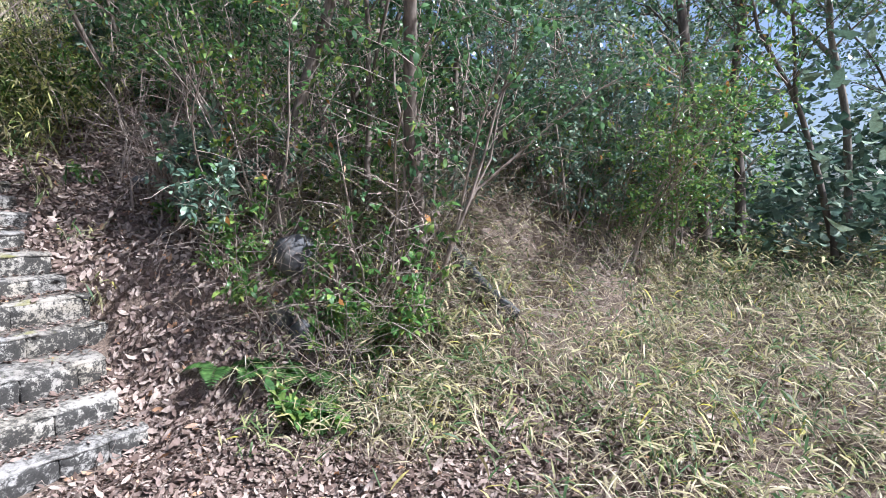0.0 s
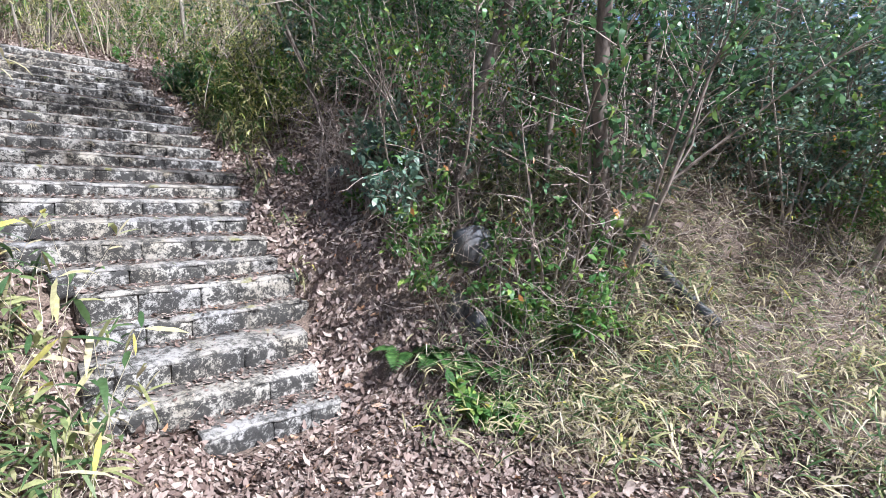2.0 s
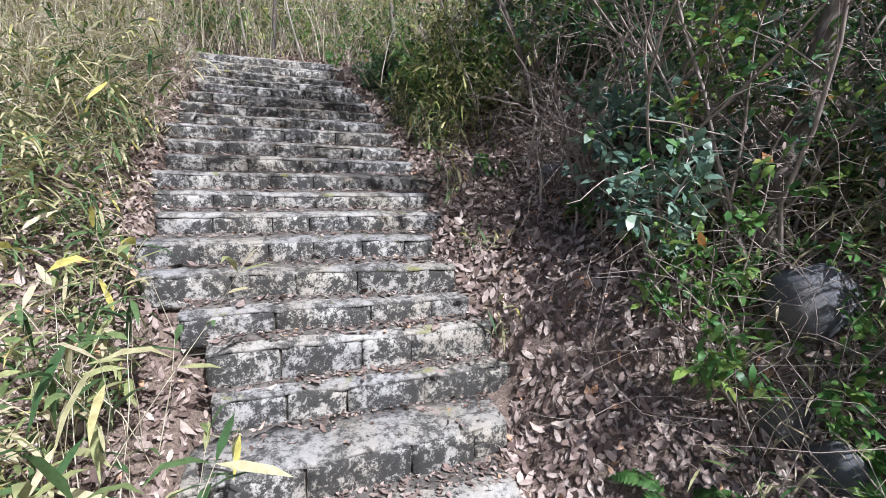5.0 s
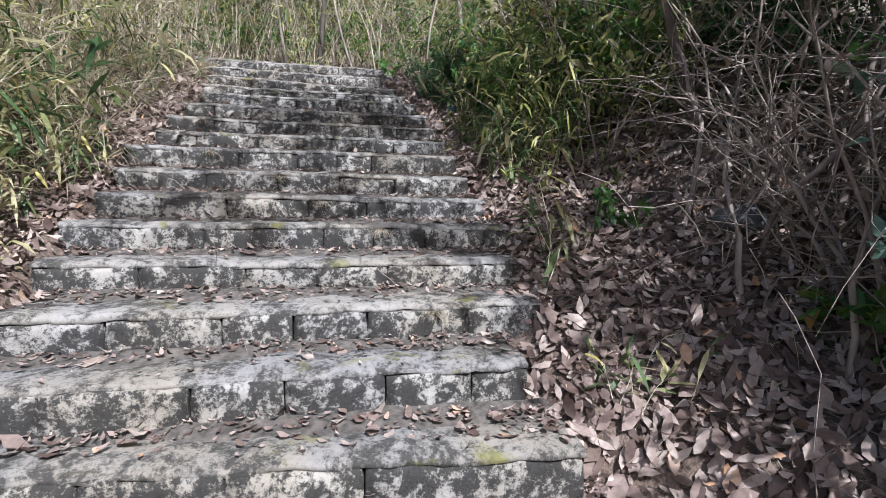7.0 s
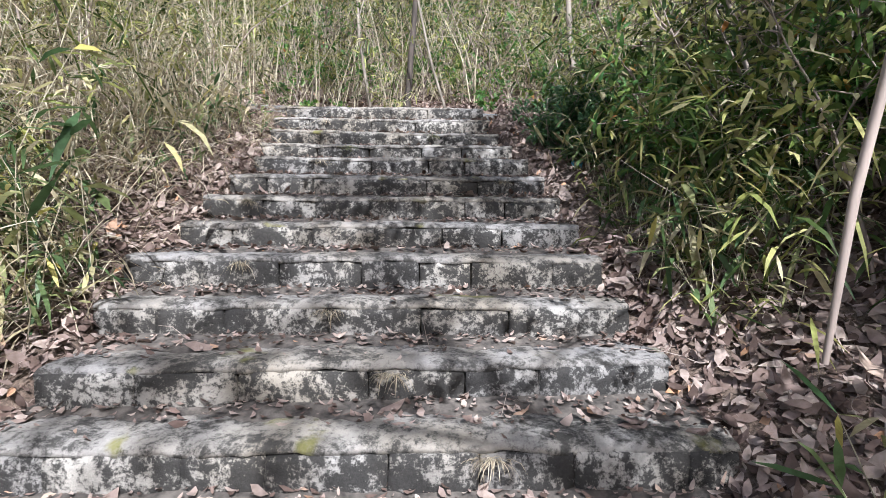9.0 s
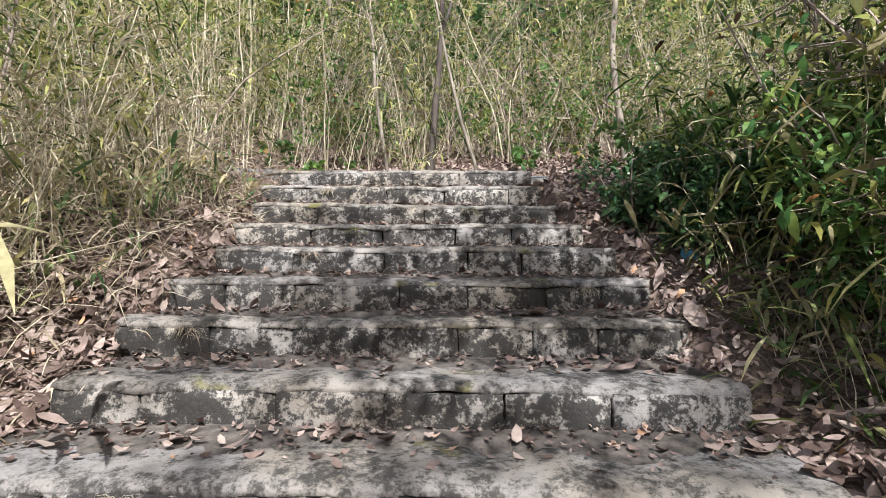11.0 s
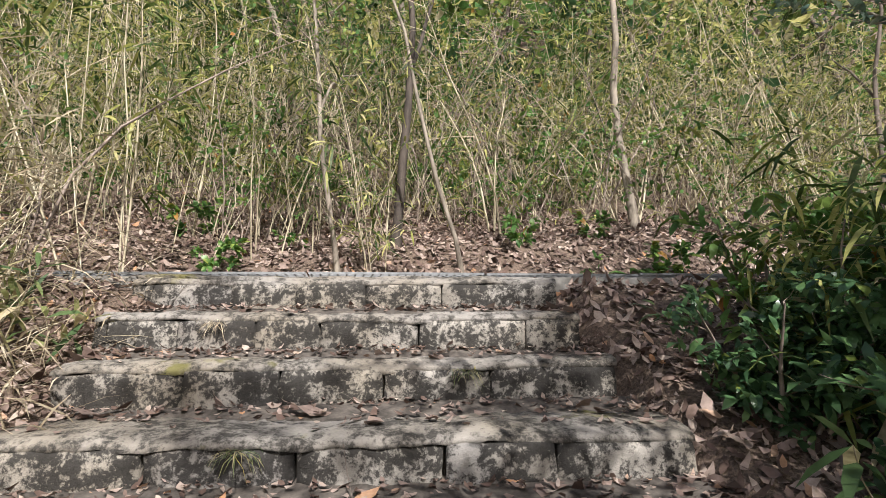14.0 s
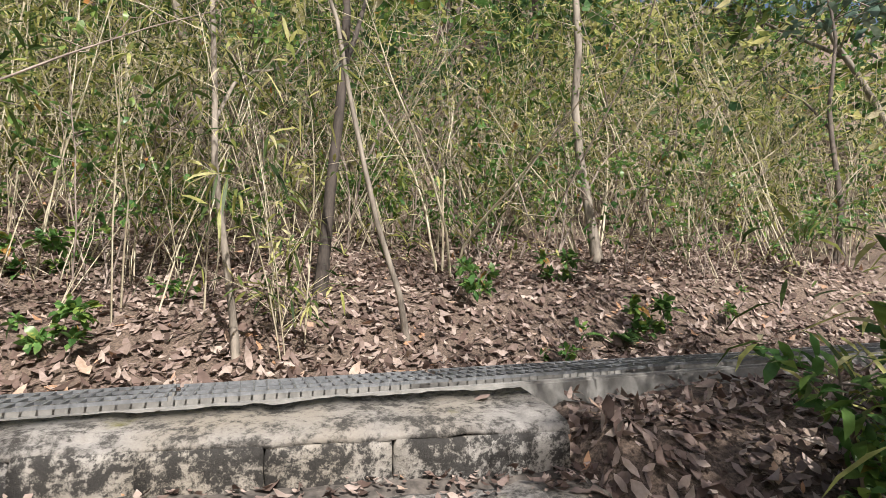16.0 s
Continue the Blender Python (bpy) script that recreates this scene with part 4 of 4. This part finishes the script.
def tangle(name, n, region, seed, mat, length, label, radius=(0.0015, 0.004), rise=(0.0, 0.9), category="twigs"):
    """Arching bare twigs and vines that cross one another over the bank."""
    r = np.random.default_rng(seed)
    b = Bulk()
    x0, x1, y0, y1 = region
    for _ in range(n):
        x, y = r.uniform(x0, x1), r.uniform(y0, y1)
        ln = bent(r, (x, y, float(ground_z(x, y)) + r.uniform(*rise)), (r.normal(0, 0.7), r.normal(0, 0.7), r.uniform(-0.2, 1)), r.uniform(*length), 6, 0.28, -0.07)
        g = ground_z(ln[:, 0], ln[:, 1]) + 0.01
        ln[:, 2] = np.maximum(ln[:, 2], g)
        b.tube(ln, np.linspace(r.uniform(*radius), 0.001, 7), 3)
    return tagged(put(name, b.mesh(name, mat)), label, category, kind="stuff")


blade_cloud("dry_grass", 8000, (2.9, 5.6), (1.0, 5.0), (0.0, 0.45), 35, STRAW, (0.10, 0.32), (0.003, 0.009), lambda x, y: np.where((x < 3.6) & (y > 1.6), 0.22, 0.9), "dry straw grass hanging over the bank", "dry grass", up=0.3)
blade_cloud("bamboo_grass_field", 5000, (3.3, 5.2), (1.0, 3.6), (0.02, 0.5), 36, SASA, (0.10, 0.24), (0.010, 0.022), lambda x, y: np.where((x < 3.7) & (y > 1.8), 0.25, 1.0), "bamboo grass growing over the foot of the bank", "bamboo grass", up=0.25)
blade_cloud("bamboo_grass_field", 13000, (-2.2, 0.45), (1.6, 6.8), (0.02, 0.8), 37, SASA, (0.12, 0.26), (0.012, 0.024), lambda x, y: np.where(x < 0.35 - 0.16 * np.maximum(0, y - 3), 0.8, 0.0), "yellow-green bamboo grass beside the lower steps", "bamboo grass", up=0.25)
blade_cloud("bamboo_undergrowth", 7000, (2.45, 4.6), (6.0, 9.0), (0.05, 1.0), 51, BAMBOO, (0.09, 0.22), (0.010, 0.02), lambda x, y: np.where(x > 2.45 + 0.2 * np.maximum(0, 7 - y), 0.9, 0.0), "yellow-green bamboo leaves over the bank beside the stair")
blade_cloud("dry_grass", 9000, (-4.0, -0.15), (4.6, 9.2), (0.0, 1.3), 52, STRAW, (0.16, 0.42), (0.004, 0.011), lambda x, y: np.where((x < -0.2 - 0.12 * np.maximum(0, 8 - y)) & (y < drain_line(x)), 1.0, 0.0), "pale dead bamboo leaves hanging beside the stair", "dry grass", up=0.5)
scatter_litter("leaf_litter", 7000, (2.0, 4.2), (2.6, 7.0), 54, (0.05, 0.115), off_stair, 0.03)
scatter_litter("leaf_litter", 2500, (-1.3, 0.5), (3.0, 8.6), 55, (0.05, 0.115), off_stair, 0.03)
blade_cloud("dry_grass", 4000, (-1.2, 0.05), (6.0, 9.3), (0.0, 0.4), 39, STRAW, (0.10, 0.28), (0.003, 0.008), lambda x, y: np.where(y < drain_line(x) - 0.1, 0.9, 0.0), "sunlit dry grass along the edge of the upper steps", "dry grass", up=0.3)
tangle("twig_tangle", 900, (3.0, 5.6, 1.4, 5.0), 31, TWIG, (0.5, 1.4), "tangle of thin bare grey-brown twigs on the bank")
tangle("twig_tangle", 300, (3.3, 4.6, 4.4, 7.6), 32, TWIG, (0.5, 1.5), "tangle of bare twigs and roots on the dark bank")
tangle("twig_tangle", 260, (4.2, 6.0, 0.2, 2.0), 33, TWIG, (0.4, 1.1), "tangle of bare twigs at the foot of the bank")
tangle("fallen_twigs", 420, (-0.8, 4.0, 0.5, 9.0), 34, TWIG, (0.1, 0.45), "small fallen twigs lying among dead leaves", (0.001, 0.003), (0.0, 0.02))


# ---- small things ----
def rock(name, seed, size, at, label):
    bm = bmesh.new()
    bmesh.ops.create_icosphere(bm, subdivisions=3, radius=1)
    o = Vector((seed * 3.1, seed * 1.7, seed))
    for v in bm.verts:
        k = 1 + 0.28 * noise.noise(v.co * 1.3 + o) + 0.08 * noise.noise(v.co * 4 + o)
        v.co = Vector((v.co.x * size[0], v.co.y * size[1], v.co.z * size[2])) * k
    for f in bm.faces:
        f.smooth = True
    ob = tagged(part(name, bm, ROCK, None), label, "rock")
    ob.matrix_basis = at
    return ob


def ground_at(x, y, up=0.0):
    return float(ground_z(x, y)) + up


rock("rock", 1, (0.17, 0.12, 0.13), pose(3.53, 2.84, ground_at(3.53, 2.84, -0.05), 10, 5, 30), "grey rounded rock half buried in the bank")
rock("rock", 2, (0.14, 0.10, 0.12), pose(3.50, 2.57, ground_at(3.50, 2.57, 0.03), 0, 12, 80), "grey rock set in the foot of the bank")
rock("rock", 3, (0.26, 0.2, 0.2), pose(3.77, 2.93, ground_at(3.77, 2.93, 0.02), 0, 0, 10), "dark mossy rock half buried in the bank")
rock("rock", 4, (0.12, 0.09, 0.08), pose(2.24, 10.03, ground_at(2.24, 10.03, 0.03), 0, 0, 20), "small grey rock among dead leaves behind the drain")
rock("rock", 5, (0.16, 0.12, 0.09), pose(3.5, 5.2, ground_at(3.5, 5.2, 0.0), 0, 0, 70), "brown stone lying in dead leaves on the bank")


def pipe():
    """Two lengths of old plastic pipe, end to end, lying down the bank."""
    thing = tagged(new("drain_pipe"), "old grey plastic pipe lying down the overgrown bank", "pipe")
    a, m, e = (Vector((x, y, max(z, ground_at(x, y, 0.16)))) for x, y, z in ((5.02, 3.05, 2.22), (4.85, 1.65, 1.03), (4.78, 1.05, 0.55)))
    for name, p, q, r in (("pipe", a, m, 0.052), ("pipe", m, e, 0.050), ("collar", m + (a - m) * 0.04, m + (e - m) * 0.14, 0.062)):
        b = Bulk()
        pts = [p + (q - p) * (k / 6) + Vector((0, 0, -0.015 * math.sin(math.pi * k / 6))) for k in range(7)]
        b.tube([tuple(v) for v in pts], [r] * 7, 16)
        b.tube([tuple(v) for v in pts], [r * 0.86] * 7, 16)
        put(name, b.mesh(name, PIPE_GREY), thing)


pipe()


def fern(seed, x, y, size):
    r = np.random.default_rng(seed)
    thing = tagged(new("fern"), "green fern with feathery fronds at the foot of the bank", "fern", "ferns on the bank")
    for n in range(7):
        a = r.uniform(-2.6, 0.4) if n < 5 else r.uniform(0, 6.28)
        L = size * r.uniform(0.7, 1.1)
        u = np.linspace(0, 1, 18)
        rad, h = L * u * 0.8, L * (0.75 * u - 0.75 * u**2.2)
        line = np.stack([rad * math.cos(a), rad * math.sin(a), h], 1)
        b = Bulk()
        b.tube(line, np.linspace(0.003, 0.001, 18), 3)
        d = unit(np.gradient(line, axis=0))
        sd = unit(np.cross(d, [0, 0, 1.0]))
        for sign in (1, -1):
            k = slice(3, 18)
            ln = L * 0.26 * np.sin(np.pi * np.clip(u[k] * 0.92 + 0.08, 0, 1)) + 0.01
            b.leaves(line[k], unit(sd[k] * sign + d[k] * 0.35), d[k], ln, ln * 0.28, 0.1, 0.15)
        put("frond", b.mesh("frond", FERN), thing)
    thing.matrix_basis = stand(x, y, 0, 1, 0.0)


for n, (x, y, sz) in enumerate(((2.95, 2.9, 0.55), (3.18, 2.58, 0.46), (3.36, 2.32, 0.42), (3.08, 2.74, 0.4), (3.9, 5.6, 0.4), (2.9, 10.9, 0.3))):
    fern(200 + n, x, y, sz)

# Low leafy plants.
glossy = shrub("seedling", 209, 0.42, 4, BRIGHT, 0.11, 0.5, 5, twigs=5, bare=0.25, r0=0.006, spread=0.012, label="glossy bright green seedling growing from dead leaves", category="seedling")
glossy.matrix_basis = stand(3.03, 1.84)

seedling = [shrub("seedling", 210, 0.34, 3, BRIGHT, 0.085, 0.5, 4, twigs=4, bare=0.3, r0=0.005, spread=0.012, label="small glossy green seedling growing from dead leaves", category="seedling"),
            shrub("seedling", 211, 0.3, 3, BRIGHT, 0.06, 0.45, 3, twigs=3, bare=0.3, r0=0.004, spread=0.012, label="small green sapling with bright leaves", category="seedling")]
plant(seedling, [(2.35, 10.55), (3.45, 2.2), (3.7, 2.35), (3.3, 3.4), (3.6, 3.9), (2.95, 5.6), (3.9, 1.9), (1.9, 11.2), (0.1, 11.2), (2.9, 11.6), (-0.3, 10.6), (4.1, 11.3), (3.4, 11.0), (-0.9, 11.4), (3.2, 4.3)], 41, 0.8, 1.15)
lowbush = [shrub("shrub", 214, 1.0, 4, BRIGHT, 0.085, 0.42, 4, twigs=7, bare=0.4, spread=0.015, r0=0.007, label="thin bright green shrub reaching out from the bank"),
           shrub("shrub", 215, 1.3, 4, BLUISH, 0.10, 0.42, 4, twigs=8, bare=0.35, spread=0.015, r0=0.008, label="dusty broad-leaved shrub overhanging the leaf litter")]
plant(lowbush, [(3.55, 2.15), (3.75, 2.0), (3.45, 2.75), (3.25, 3.6), (3.35, 3.95), (3.5, 3.3), (3.95, 1.75), (4.0, 6.6), (3.9, 2.5), (4.2, 2.1), (4.3, 2.8), (4.65, 2.35), (3.6, 3.75), (3.5, 4.15), (4.1, 3.2), (5.0, 1.9), (3.3, 3.2)], 42, 0.8, 1.2)


hillside = [shrub("shrub", 216 + n, 1.1 + 0.5 * n, 4, BRIGHT, 0.07, 0.42, 4, twigs=9, bare=0.25, spread=0.02, r0=0.006, label="thin sunlit green shrub on the leaf-covered hillside") for n in range(2)]
plant(hillside, [(0.3, 12.2), (2.6, 12.2), (-0.6, 11.2), (4.4, 12.0), (5.4, 12.1), (3.7, 11.9), (1.4, 12.9), (2.9, 13.4), (-1.8, 11.6), (4.9, 13.0), (0.6, 13.6), (-0.9, 12.6), (6.3, 12.4), (3.6, 14.2)], 43, 0.8, 1.3)


def hanging_branch():
    b = Bulk()
    b.tube([(1.8, 4.585, 2.42), (1.81, 4.58, 2.52), (1.86, 4.58, 2.75), (2.02, 4.63, 3.1), (2.4, 4.8, 3.55), (3.0, 5.05, 3.85), (3.7, 5.3, 3.6), (4.2, 5.4, ground_at(4.2, 5.4, -0.05))], [0.002, 0.003, 0.0034, 0.004, 0.0055, 0.007, 0.010, 0.014], 7)
    tagged(put("hanging_branch", b.mesh("hanging_branch", TWIG)), "pale dead branch arching out over the stair", "branch")


hanging_branch()


def vines():
    """Thick pale vines that hang and loop down the dark bank."""
    r = np.random.default_rng(61)
    for n in range(20):
        x, y = 3.35 + r.uniform(-0.2, 0.6), 4.5 + r.uniform(-0.9, 0.9)
        g = ground_at(x, y)
        b = Bulk()
        ln = bent(r, (x, y, g - 0.02), (r.normal(0, 0.25), r.normal(0, 0.25), 1), r.uniform(1.2, 2.2), 10, 0.16)
        b.tube(ln, np.linspace(r.uniform(0.009, 0.019), 0.004, 11), 6)
        for _ in range(3):
            p, d = along(ln, r.uniform(0.3, 0.9))
            b.tube(bent(r, p, d + r.normal(0, 0.8, 3), r.uniform(0.4, 0.9), 6, 0.25, -0.12), np.linspace(0.006, 0.002, 7), 4)
        tagged(put("vine", b.mesh("vine", TWIG)), "pale woody vine looping down the dark bank", "vine", "vines on the bank")


vines()


def step_tufts():
    """Dry grass tufts that grow from the joints of the risers."""
    r = np.random.default_rng(62)
    for k, x in ((8, 0.55), (9, 1.05), (10, 1.35), (3, 0.75), (4, 0.62), (2, 1.4), (5, 1.9), (6, 0.3), (11, 1.7), (1, 0.4), (13, 1.9)):
        ny, nz, x0, x1, turn, bow, tilt = STEPS[k]
        b = Bulk()
        n = 46
        a = r.uniform(math.pi, 2 * math.pi, n)
        way = unit(np.stack([np.cos(a) * 0.7, np.sin(a) * 0.6, r.uniform(0.1, 0.9, n)], 1))
        b.blades(np.stack([r.normal(0, 0.02, n), np.zeros(n) - 0.004, np.zeros(n)], 1), way, unit(np.cross(way, [0, 0, 1.0])), r.uniform(0.05, 0.11, n), 0.0025, r.uniform(0.6, 1.1, n))
        ob = put("grass_tuft", b.mesh("grass_tuft", STRAW if k not in (3, 2) else SASA), at=pose(x, ny + turn * (x - (x0 + x1) / 2) - 0.012, nz - 0.045))
        tagged(ob, "small dry grass tuft growing from a joint in the step", "grass tuft", "grass tufts on the steps")


step_tufts()


def litter_scrap():
    bm = bmesh.new()
    bmesh.ops.create_grid(bm, x_segments=8, y_segments=5, size=0.5)
    for v in bm.verts:
        v.co = Vector((v.co.x * 0.08, v.co.y * 0.055, 0.012 * math.sin(9 * v.co.x) + 0.012 * math.cos(7 * v.co.y + 2 * v.co.x)))
    ret = bmesh.ops.solidify(bm, geom=bm.faces[:], thickness=0.003)
    ob = tagged(part("plastic_scrap", bm, BLUE, None), "crumpled blue plastic scrap lying in dead leaves", "litter")
    ob.matrix_basis = pose(2.48, 7.97, ground_at(2.48, 7.97, 0.035), 50, 10, -15)


litter_scrap()
